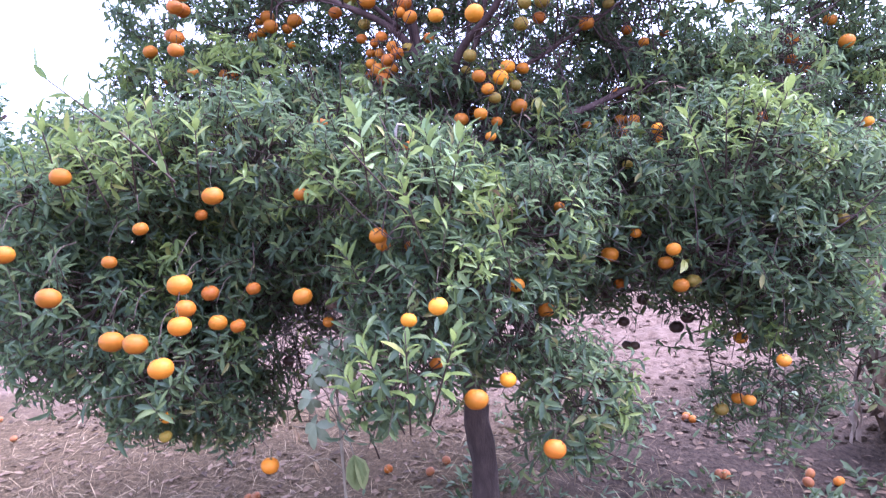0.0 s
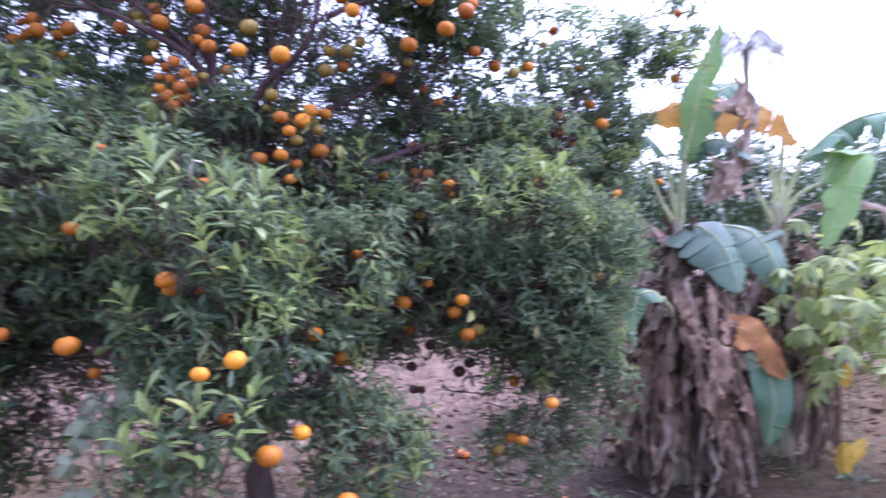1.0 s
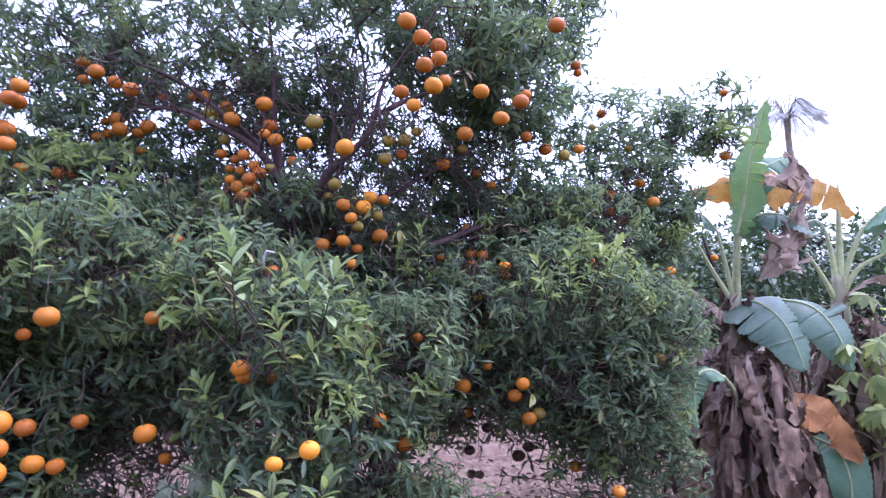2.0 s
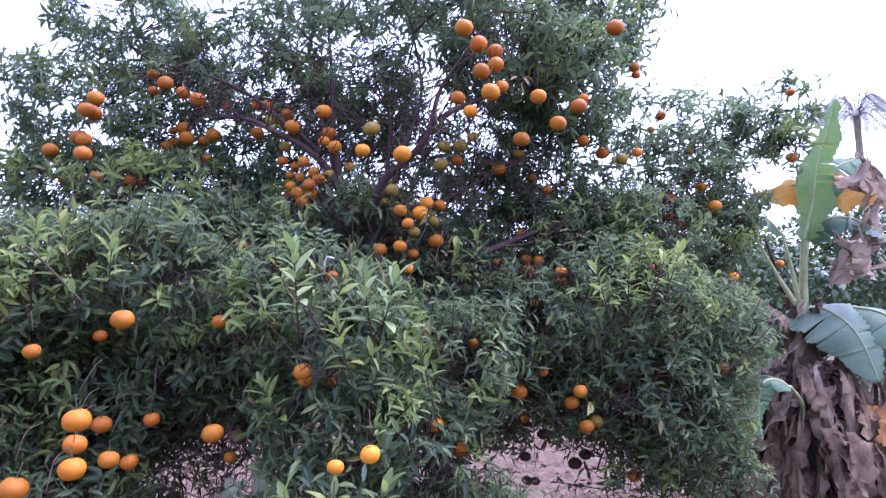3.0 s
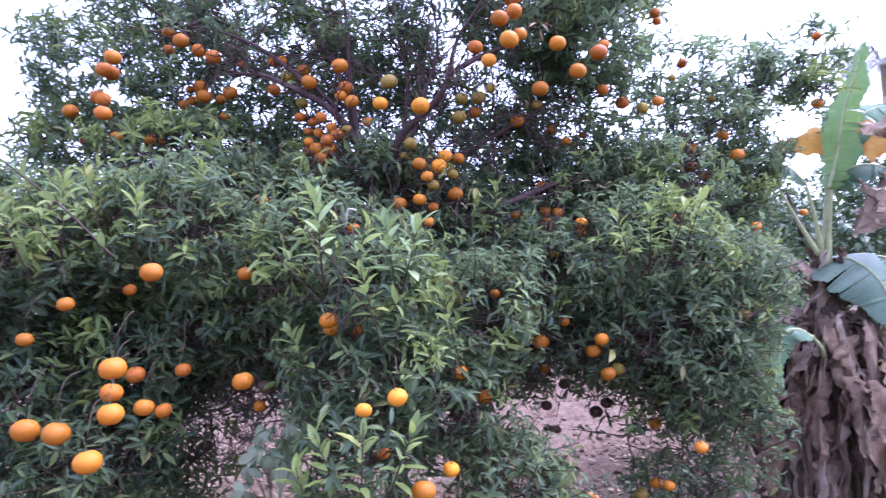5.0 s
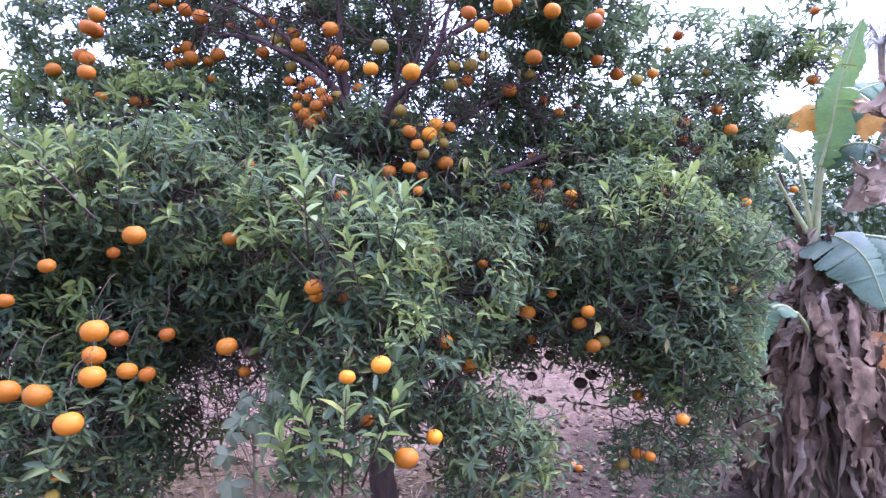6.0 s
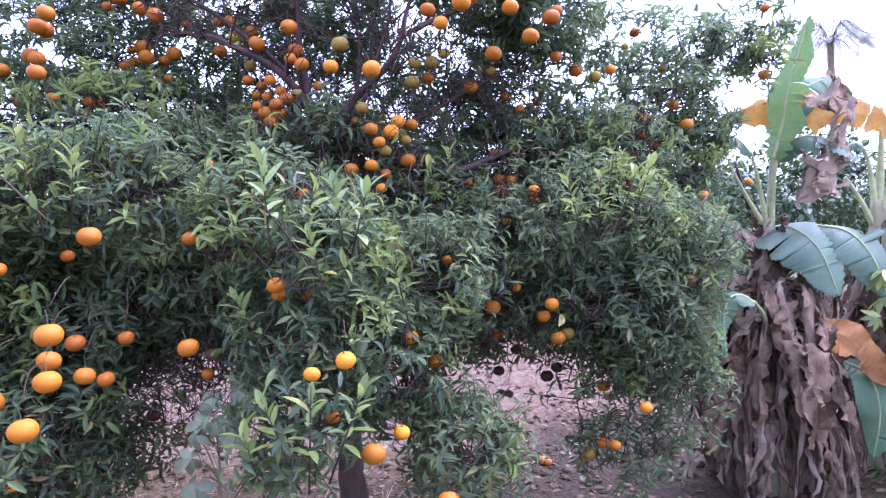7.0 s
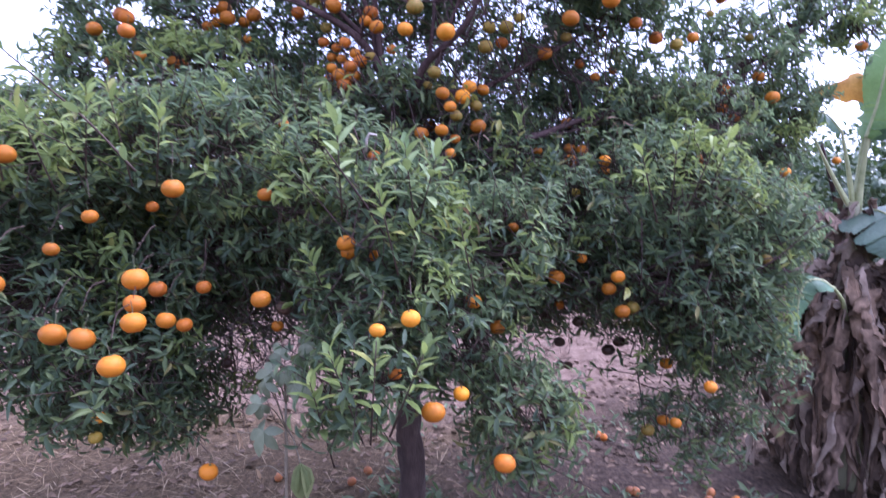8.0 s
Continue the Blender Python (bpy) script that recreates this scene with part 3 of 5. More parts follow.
SHOOTS = [
    (-0.48, 1.97, 1.57, 0.0),
    (-0.29, 1.98, 1.53, -0.1),
    (-0.26, 2.02, 1.52, 0.3),
    (-0.33, 1.90, 1.42, -0.2),
    (-0.42, 2.05, 1.51, 0.4),
    (-0.34, 1.78, 1.02, 0.1),
    (-0.40, 1.80, 1.01, -0.3),
    (-0.47, 1.82, 0.94, -0.2),
    (-0.27, 1.80, 1.03, 0.4),
    (-1.08, 1.95, 1.64, -0.1),
    (-1.19, 1.95, 1.66, 0.2),
    (-1.42, 1.90, 1.65, 0.0),
    (-1.29, 1.90, 1.62, -0.3),
    (-1.01, 2.00, 1.64, 0.2),
    (0.49, 2.50, 1.58, 0.0),
    (0.41, 2.45, 1.56, -0.3),
    (0.57, 2.50, 1.60, 0.3),
    (0.64, 2.55, 1.64, 0.3),
    (-0.03, 2.75, 1.68, 0.1),
    (-0.98, 2.35, 1.78, 0.0),
    (-0.73, 2.20, 1.64, 0.1),
    (-0.14, 2.10, 1.32, -0.2),
    (-0.53, 2.00, 1.27, -0.4),
]
YELLOW_SPRAYS = [(-0.22, 2.80, 1.95), (-0.09, 2.75, 1.85), (0.36, 2.55, 1.25), (-0.88, 3.00, 2.38), (-0.30, 2.85, 1.98)]
DRIED_SPRAYS = [(0.15, 2.55, 2.38), (0.10, 2.85, 2.20), (-0.79, 2.95, 2.53), (-0.14, 2.10, 1.47), (-1.00, 2.40, 1.77), (-0.16, 2.80, 1.79), (0.39, 3.00, 1.88)]

THICKETS = [(0.15, 2.85, 1.22, 0.32, 0.15, 0.10, 0.0), (-0.78, 2.48, 1.10, 0.22, 0.12, 0.18, 0.0)]
LOBES_REAR = [
    (-1.45, 3.85, 1.55, 0.45, 0.45, 0.35, 0.45), (-0.75, 4.15, 1.50, 0.48, 0.45, 0.36, 0.45), (-0.05, 4.25, 1.52, 0.48, 0.45, 0.36, 0.45),
    (0.65, 4.05, 1.55, 0.45, 0.45, 0.36, 0.45), (-1.05, 3.75, 2.05, 0.42, 0.40, 0.26, 0.35), (-0.30, 4.00, 2.10, 0.42, 0.40, 0.26, 0.15),
    (0.45, 3.90, 2.05, 0.40, 0.40, 0.26, 0.15), (-1.75, 3.30, 1.45, 0.35, 0.45, 0.33, 0.5), (1.05, 3.60, 1.50, 0.30, 0.40, 0.30, 0.5),
]
rng = np.random.default_rng(7)


def citrus_tree():
    tree = tagged(new("citrus_tree"), "broad leafy mandarin tree with dark glossy foliage, laden with fruit", "tree")
    tree.location = (-0.47, 3.10, 0)
    back = Matrix.Translation((0.47, -3.10, 0))

    def local(me):
        me.transform(back)
        return me

    v, f = [], []
    tube(v, f, spline(TRUNK, 6), 0.060, 0.050, 14, 0.45)
    part_mesh("trunk", local(mesh_of("trunk", v, f, m_trunk)), tree, "thin grey-brown bark")
    nodes = []
    for name, pts in BOUGHS.items():
        thin = name.startswith("branch")
        if thin:
            line = spline(pts, 8)
        else:
            line = spline([TRUNK[-1]] + pts, 8)
        line = line + np.array([[0.012 * noise.noise(Vector(q * 5)), 0.012 * noise.noise(Vector(q * 5 + 9)), 0.012 * noise.noise(Vector(q * 5 + 20))] for q in line])
        v, f = [], []
        tube(v, f, line, 0.012 if thin else 0.026, 0.003, 8, 0.2)
        part_mesh("branch" if thin else "limb", local(mesh_of("limb", v, f, m_bark)), tree)
        nodes += list(line[6:])
    nodes = np.array(nodes)
    # bare side twigs along the boughs
    tv, tf = [], []
    for q in nodes[::2]:
        way = unit(rng.normal(0, 1, 3) + np.array([0, -0.25, 0.35]))
        span = rng.uniform(0.12, 0.40)
        kneel = q + way * span * 0.5 + rng.normal(0, 0.03, 3)
        end = q + way * span + np.array([0, 0, 0.05])
        tube(tv, tf, spline([q, kneel, end], 4), 0.004, 0.0018, 5)
        for _ in range(2):
            tube(tv, tf, spline([kneel, kneel + rng.normal(0, 0.05, 3), kneel + unit(way + rng.normal(0, 0.7, 3)) * span * 0.7], 3), 0.0028, 0.0012, 4)
    part_mesh("twig_thicket", local(mesh_of("twig_thicket", tv, tf, m_bark)), tree, kind="stuff")

    fruit = np.array([q[:3] for s in FRUITS for q in s[1]])
    size = np.array([q[3] for s in FRUITS for q in s[1]])
    mature, young, shoots = [], [], []
    tv, tf = [], []
    bases = []
    for lobes, droop, fresh, trim in ((LOBES_LEFT, 0.3, 0.42, 0.88), (LOBES_FRONT, 0.25, 0.40, 0.88), (LOBES_RIGHT, 0.2, 0.24, 0.84), (LOBES_HIGH_LEFT, 0.05, 0.40, 1.08), (LOBES_HIGH_RIGHT, 0.05, 0.08, 1.08), (LOBES_INNER, 0.2, 0.0, 1.0), (LOBES_REAR, 0.25, 0.2, 1.1)):
        for cx, cy, cz, rx, ry, rz, dens in lobes:
            # fewer pale young leaves low and high: shade put into leaf colour
            shaded_flush = fresh * (0.2 if cz < 1.2 else 1.0 if cz < 2.25 else 0.2)
            c, r = np.array([cx, cy, cz]), np.maximum(np.array([rx, ry, rz]) - 0.045, 0.06)
            # the bough that carries this clump
            near = nodes[np.argmin(((nodes - c) ** 2).sum(1))]
            mid = (near + c) / 2 + rng.normal(0, 0.03, 3) + [0, 0, 0.04]
            thick = 0.009 * min(1.0, rx / 0.35) * (0.6 if c[2] < near[2] else 1.0)
            mid = mid + rng.normal(0, 0.03, 3)
            tube(tv, tf, spline([near, (near + mid) / 2 + rng.normal(0, 0.02, 3), mid, c], 4), thick, thick * 0.5, 5)
            area = 4 * math.pi * ((rx * ry) ** 1.6 / 3 + (rx * rz) ** 1.6 / 3 + (ry * rz) ** 1.6 / 3) ** (1 / 1.6)
            for _ in range(int(area * dens * 250 / trim ** 1.4)):
                w = unit(rng.normal(0, 1, 3))
                reach = rng.uniform(0.55, 1.0) ** 0.6
                lump = 1 + 0.34 * noise.noise(Vector((c + w * r) * 3.1)) + 0.26 * noise.noise(Vector((c + w * r) * 7.0))
                base = c + w * r * reach * lump
                way = unit(0.7 * unit(w / r) + rng.normal(0, 0.48, 3) + np.array([0, 0, 0.26 - droop * (1.2 if w[2] < 0.2 else 0.4)]))
                length = rng.uniform(0.06, 0.16)
                tip = base + way * length
                bases.append(base)
                tube(tv, tf, np.array([base - way * 0.05, base + way * length * 0.5, tip]), 0.0024, 0.0012, 3)
                if rng.random() < 0.16:
                    start = mid + (c - mid) * rng.uniform(0.2, 1.0) + (base - c) * 0.12
                    bend = (start + base) / 2 + rng.normal(0, 0.035, 3)
                    tube(tv, tf, spline([start, bend, base], 3), 0.003, 0.0018, 4)
                count = rng.integers(8, 13)
                k = np.arange(count)
                side = unit(np.cross(way, rng.normal(0, 1, 3)))
                other = np.cross(way, side)
                ang = k * 2.4 + rng.normal(0, 0.3, count)
                radial = np.cos(ang)[:, None] * side + np.sin(ang)[:, None] * other
                open_ = np.radians(rng.uniform(42, 92, count))[:, None]
                d = unit(way * np.cos(open_) + radial * np.sin(open_) + np.array([0, 0, -0.12]) + rng.normal(0, 0.28, (count, 3)))
                nrm = unit(way * np.sin(open_) - radial * np.cos(open_)) + np.array([0, -0.1, 0.6]) + rng.normal(0, 0.35, (count, 3))
                b = base + way * (length * (0.15 + 0.85 * k / count))[:, None]
                big = rng.uniform(0.85, 1.15) * trim
                L = rng.uniform(0.036, 0.066, count) * big
                rows = leaf_verts(b, d, nrm, L, L * rng.uniform(0.20, 0.29, count), rng.uniform(0.6, 1.5, count), rng.uniform(-0.15, 0.6, count))
                (young if (reach > 0.8 and w[2] > -0.3 and 0.5 + 1.3 * noise.noise(Vector(base * 3.6) + Vector((4, 0, 0))) + rng.normal(0, 0.16) < shaded_flush) else mature).append(rows)
    # bare grey-brown twigs fill the shaded inside of the crown
    dv, df = [], []
    for cx, cy, cz, rx, ry, rz, dens in LOBES_INNER + LOBES_FRONT[-2:] + THICKETS:
        for _ in range(int(1500 * rx * rz + 80)):
            q = np.array([cx, cy, cz]) + rng.uniform(-1, 1, 3) * np.array([rx, ry, rz])
            way = unit(rng.normal(0, 1, 3) + np.array([0, -0.2, -0.1]))
            span = rng.uniform(0.08, 0.24)
            bend = q + way * span * 0.5 + rng.normal(0, 0.02, 3)
            tube(dv, df, np.array([q, bend, q + way * span + rng.normal(0, 0.02, 3)]), 0.0022, 0.001, 3)
    part_mesh("dead_twig_tangle", local(mesh_of("dead_twig_tangle", dv, df, m_dead_twig)), tree, "bare grey-brown twigs inside the crown", kind="stuff")
    # upright young shoots that stand clear of the crown
    for x, y, z, lean in SHOOTS:
        base, way = np.array([x, y, z]), unit(np.array([lean, -0.25, 1.0]))
        length = rng.uniform(0.12, 0.19)
        tube(tv, tf, np.array([base - way * 0.1, base + way * length * 0.5, base + way * length]), 0.003, 0.0015, 4)
        k = np.arange(13)
        ang = k * 2.4 + rng.normal(0, 0.2, 13)
        side = unit(np.cross(way, [0.2, 1, 0]))
        radial = np.cos(ang)[:, None] * side + np.sin(ang)[:, None] * np.cross(way, side)
        opened = np.radians(75 - 4.5 * k)[:, None]
        d = unit(way * np.cos(opened) + radial * np.sin(opened))
        L = rng.uniform(0.045, 0.078, 13)
        tall = z > 1.5 and y < 2.05 and x > -0.6
        if tall:
            L = L * 1.3
        (shoots if tall else young).append(leaf_verts(base + way * (length * k / 13)[:, None], d, way * np.sin(opened) - radial * np.cos(opened) + [0, 0, 0.3], L, L * rng.uniform(0.26, 0.34, 13), rng.uniform(0.2, 0.5, 13), rng.uniform(0.1, 0.4, 13)))

    # one long shoot that rises clear of the crown
    stem = spline([(-1.00, 1.88, 1.58), (-1.10, 1.84, 1.70), (-1.20, 1.79, 1.80), (-1.28, 1.75, 1.88)], 5)
    tube(tv, tf, stem, 0.0035, 0.0016, 5)
    k = np.arange(1, 16)
    way = unit(np.gradient(stem, axis=0))[k]
    ang = k * 2.4
    side = unit(np.cross(way, [0.2, 1, 0]))
    radial = np.cos(ang)[:, None] * side + np.sin(ang)[:, None] * np.cross(way, side)
    L = rng.uniform(0.05, 0.075, 15)
    d = unit(way * 0.7 + radial + [0, 0, 0.3])
    d[-1], L[-1] = unit(np.array([-0.15, 0, 1.0])), 0.085
    shoots.append(leaf_verts(stem[k], d, way - 0.5 * radial + [0, 0, 0.3], L, L * 0.3, rng.uniform(0.2, 0.6, 15), rng.uniform(0.0, 0.4, 15)))

    # yellowed and dried sprays
    def spray(places, length, aspect):
        rows = []
        for q in places:
            n = 5
            w = unit(rng.normal(0, 1, (n, 3)) + np.array([0, -0.5, -0.5]))
            L = rng.uniform(0.7, 1.2, n) * length
            rows.append(leaf_verts(np.array(q) + w * 0.015, w, rng.normal(0, 0.5, (n, 3)) + [0, -0.3, 1], L, L * aspect, rng.uniform(0.3, 0.9, n), rng.uniform(0.1, 0.7, n)))
        return np.concatenate(rows)

    part_mesh("yellowed_spray", local(leaves_mesh("yellowed_spray", spray(YELLOW_SPRAYS, 0.055, 0.36), m_yellow)), tree, "yellowing leaves near the fruit", kind="stuff")
    part_mesh("dried_spray", local(leaves_mesh("dried_spray", spray(DRIED_SPRAYS, 0.05, 0.2), m_dried)), tree, "dried pale brown leaves", kind="stuff")
    v, f = [], []
    tube(v, f, np.array([(-0.468, 2.20, 1.665), (-0.463, 2.19, 1.70), (-0.455, 2.19, 1.718), (-0.432, 2.185, 1.712)]), 0.005, 0.0035, 6, 0.2)
    part_mesh("broken_twig", local(mesh_of("broken_twig", v, f, m_bare)), tree, "pale broken twig")

    # fruit hangs nearly free of leaves on its outer side
    def thinned(rows):
        rows = np.concatenate(rows)
        mid = rows[:, 7]
        keep = np.ones(len(rows), bool)
        for q, s in zip(fruit, size):
            rel = mid - q
            fan, rise = 0.3 * q[0], 0.3 * (q[2] - 1.5)
            off = np.hypot(rel[:, 0] - fan * rel[:, 1], rel[:, 2] - rise * rel[:, 1])
            hit = (off < s * 0.5 + 0.010) & (rel[:, 1] < 0.03) & (rel[:, 1] > -0.75)
            keep &= ~(hit & (rng.random(len(rows)) < 0.9))
            keep &= np.linalg.norm(rel, axis=1) > s * 0.45
        return rows[keep]

    mature, young = thinned(mature), thinned(young)

    # stalks from each fruit to the nearest twig
    wood = np.concatenate([nodes, np.array(bases)])
    for (x, y, z), s in zip(fruit, size):
        top = np.array([x, y, z + s * 0.5 + 0.03])
        near = wood[np.argmin(((wood - top - [0, 0.03, 0.06]) ** 2).sum(1))]
        if np.linalg.norm(near - top) > 0.22:
            near = top + np.array([rng.normal(0, 0.01), 0.09, 0.07])
        tube(tv, tf, spline([top, (top + near) / 2 + np.array([rng.normal(0, 0.01), 0.0, 0.02]), near], 4), 0.0011, 0.0017, 4)
    part_mesh("twig_tangle", local(mesh_of("twig_tangle", tv, tf, m_twig)), tree, kind="stuff")

    # the leaves that hang foremost are single pieces
    order = np.argsort(mature[:, 4, 1])
    first, rest = order[:290], order[290:]
    shapes = [leaves_mesh("leaf", leaf_verts(np.zeros((1, 3)), np.array([[0, 1.0, 0]]), np.array([[0, 0, 1.0]]), np.ones(1), np.array([wd]), np.array([fo]), np.array([cu])), m_leaf_one) for wd, fo, cu in ((0.26, 0.6, 0.1), (0.30, 0.9, 0.35), (0.24, 1.1, 0.5), (0.28, 0.7, 0.25))]
    for n, i in enumerate(first):
        q = mature[i]
        along = Vector(q[12] - q[1])
        ax = along.normalized()
        sx = Vector(q[8] - q[6]).normalized()
        sx = (sx - ax * sx.dot(ax)).normalized()
        up = sx.cross(ax)
        m = Matrix((sx, ax, up)).transposed().to_4x4()
        ob = part_mesh("leaf", shapes[n % 4], tree)
        ob.matrix_basis = Matrix.Translation(Vector(q[1]) - tree.location) @ m @ Matrix.Scale(along.length * 1.04, 4)
    part_mesh("foliage", local(leaves_mesh("foliage", mature[rest], m_leaf, True)), tree, kind="stuff")
    part_mesh("young_shoot_growth", local(leaves_mesh("young_shoot_growth", np.concatenate(shoots), m_shoot)), tree, "pale green upright young shoots", kind="stuff")
    part_mesh("young_foliage", local(leaves_mesh("young_foliage", young, m_young)), tree, "paler yellow-green young leaves", kind="stuff")
    return tree


# ---- fruit ----
def fruit_mesh(name, seed, mat, wrinkle=0.0):
    bm = bmesh.new()
    bmesh.ops.create_uvsphere(bm, u_segments=22, v_segments=14, radius=0.5)
    for q in bm.verts:
        p = q.co
        rad = math.hypot(p.x, p.y)
        z = p.z * 0.86
        z -= 0.07 * math.exp(-((rad / 0.10) ** 2)) * (1 if p.z > 0 else -0.7)
        lump = 1 + (0.03 + wrinkle) * noise.noise(Vector(p * (2.2 if not wrinkle else 5) + Vector((seed * 7.1, 0, 0))))
        q.co = Vector((p.x * lump, p.y * lump, z * lump))
    me = bpy.data.meshes.new(name)
    bm.to_mesh(me)
    bm.free()
    me.materials.append(mat)
    me.polygons.foreach_set("use_smooth", [True] * len(me.polygons))
    return me


def calyx_mesh():
    bm = bmesh.new()
    ring = []
    for k in range(10):
        g = 2 * math.pi * k / 10
        r = 0.13 if k % 2 == 0 else 0.065
        ring.append(bm.verts.new((r * math.cos(g), r * math.sin(g), 0.385 + (0.012 if k % 2 else 0.02))))
    top = bm.verts.new((0, 0, 0.42))
    low = bm.verts.new((0, 0, 0.36))
    for k in range(10):
        bm.faces.new((ring[k], ring[(k + 1) % 10], top))
        bm.faces.new((ring[(k + 1) % 10], ring[k], low))
    me = bpy.data.meshes.new("calyx")
    bm.to_mesh(me)
    bm.free()
    me.materials.append(m_calyx)
    return me


def stalk_mesh():
    v, f = [], []
    tube(v, f, spline([(0, 0, 0.36), (0.01, 0.0, 0.6), (0.04, 0.04, 0.95)], 4), 0.02, 0.016, 6)
    return mesh_of("stalk", v, f, m_green_twig)


CALYX, STALK = calyx_mesh(), stalk_mesh()
PEELS = {k: [fruit_mesh("orange", i + 10 * ord(k), m_peel[k], 0.12 if k == "b" else 0.0) for i in range(3)] for k in "orygbf"}
FRUIT_LABEL = {
    "o": "ripe orange mandarin hanging among dark green leaves",
    "r": "deep reddish orange mandarin, crown shade in its colour",
    "y": "bright golden orange mandarin hanging on the tree",
    "g": "half-ripe greenish mandarin hanging on the tree",
    "b": "shrivelled mandarin darkened as in shade, hanging under the tree",
}


def orange(x, y, z, size, tone, n, tilt=16, fallen=False):
    label = "fallen dusty orange mandarin lying on the leaf litter" if fallen else FRUIT_LABEL[tone]
    ob = tagged(new("orange", PEELS[tone][n % 3]), label, "orange", "oranges lying on the ground" if fallen else "oranges on the tree")
    ob.matrix_basis = Matrix.LocRotScale((x, y, z), Euler([radians(rng.uniform(-tilt, tilt)), radians(rng.uniform(-tilt, tilt)), rng.uniform(0, 6.28)]), (size, size, size))
    part_mesh("calyx", CALYX, ob, "dull green calyx")
    if not fallen:
        part_mesh("stalk", STALK, ob)
    return ob


FRUITS = [FRUIT_LEFT_TOP, FRUIT_LEFT_LIMB, FRUIT_FORK, FRUIT_MIDDLE, FRUIT_TOP, FRUIT_RIGHT_TOP, FRUIT_RIGHT, FRUIT_LOW_RIGHT, FRUIT_LOW_LEFT, FRUIT_OUTER]
tree = citrus_tree()
count = 0
for tones, rows in FRUITS:
    for tone, (x, y, z, s) in zip(tones, rows):
        orange(x, y, z, s, tone, count)
        count += 1
for x, y in FALLEN:
    orange(x, y, ground_height(x, y) + 0.022, 0.052, "f" if count % 4 else "r", count, 80, True)
    count += 1

# ---- orchard trees behind ----
def orchard_tree(seed, height, width, n=95, small=1.0):
    g = np.random.default_rng(seed)
    t = tagged(new("orchard_tree"), "distant dense green orchard tree on pale dry soil", "tree", "orchard trees behind")
    v, f = [], []
    tube(v, f, spline([(0, 0, -0.1), (0.03, 0.02, height * 0.25), (0.0, 0.05, height * 0.5)], 4), 0.11, 0.07, 8, 0.2)
    for k in range(6):
        a = k * 1.05 + g.uniform(-0.3, 0.3)
        tube(v, f, spline([(0, 0, height * 0.25), (0.3 * width * math.cos(a) * 0.5, 0.3 * width * math.sin(a) * 0.5, height * 0.5), (0.36 * width * math.cos(a), 0.36 * width * math.sin(a), height * 0.72)], 4), 0.05, 0.02, 6)
    part_mesh("trunk", mesh_of("trunk", v, f, m_bark), t)
    rows = []
    for _ in range(36):
        a, q = g.uniform(0, 6.28), g.uniform(0, 1) ** 0.5
        c = np.array([0.36 * width * q * math.cos(a), 0.36 * width * q * math.sin(a), height * g.uniform(0.14, 0.86)])
        c[2] = min(c[2], height * (0.92 - 0.35 * q * q))
        r = g.uniform(0.10, 0.19) * width
        w = unit(g.normal(0, 1, (n, 3)))
        b = c + w * r * g.uniform(0.6, 1.05, (n, 1)) * np.array([1, 1, 0.8])
        d = unit(w + g.normal(0, 0.6, (n, 3)) + np.array([0, 0, -0.2]))
        L = g.uniform(0.14, 0.25, n) * small
        rows.append(leaf_verts(b, d, w + np.array([0, 0, 0.8]), L, L * 0.5, g.uniform(0.1, 0.5, n), g.uniform(0, 0.4, n)))
    part_mesh("crown", leaves_mesh("crown", np.concatenate(rows), m_far_leaf, True), t)
    return t



kinds = [orchard_tree(31, 3.5, 4.2, 230, 0.55), orchard_tree(32, 3.9, 4.4), orchard_tree(33, 3.0, 3.8)]
spots = [(-8.2, 8.0), (-4.6, 11.6), (-1.4, 11.2), (1.8, 11.8), (5.0, 11.0), (8.3, 10.6), (11.4, 11.4), (14.6, 10.2), (-10.8, 10.6), (-6.2, 15), (-2.9, 15.6), (0.4, 15.2), (3.6, 15.8), (7, 15), (10.4, 15.5), (13.8, 15), (17.4, 14.6), (-13.6, 13), (20, 19), (-10, 17), (16, 20), (12, 20.5), (8, 20)]
for n, (x, y) in enumerate(spots):
    m = pose(x, y, ground_height(x, y), 0, 0, (n * 77) % 360)
    if n < 3:
        kinds[n].matrix_basis = m
    else:
        copy_thing(kinds[0 if n in (4, 5) else 1 + n % 2], m)
copy_thing(kinds[0], pose(-9.8, 6.6, 0, 0, 0, 40) @ Matrix.Scale(1.3, 4))

# ---- banana plants ----
def striped_leaf(name, low, high, through_colour, share, rough=0.45):
    m, n, l, p, out = material(name)
    t = noise_tex(n, l, 9, 5, 0.6)
    r = ramp(n, [(0.3, low), (0.7, high)])
    l.new(t.outputs["Fac"], r.inputs[0])
    fine = noise_tex(n, l, 70, 3)
    tone = ramp(n, [(0.3, (0.8, 0.8, 0.8)), (0.7, (1.15, 1.15, 1.15))])
    l.new(fine.outputs["Fac"], tone.inputs[0])
    l.new(mix_rgb(n, l, 1.0, r.outputs[0], tone.outputs[0], "MULTIPLY"), p.inputs["Base Color"])
    p.inputs["Roughness"].default_value, p.inputs["Specular IOR Level"].default_value = rough, 0.35
    bump(n, l, fine.outputs["Fac"], 0.3, 0.004, p)
    tr = n.new("ShaderNodeBsdfTranslucent")
    tr.inputs["Color"].default_value = (*through_colour, 1)
    mx = n.new("ShaderNodeMixShader")
    mx.inputs[0].default_value = share
    l.new(p.outputs[0], mx.inputs[1])
    l.new(tr.outputs[0], mx.inputs[2])
    l.new(mx.outputs[0], out.inputs["Surface"])
    return m


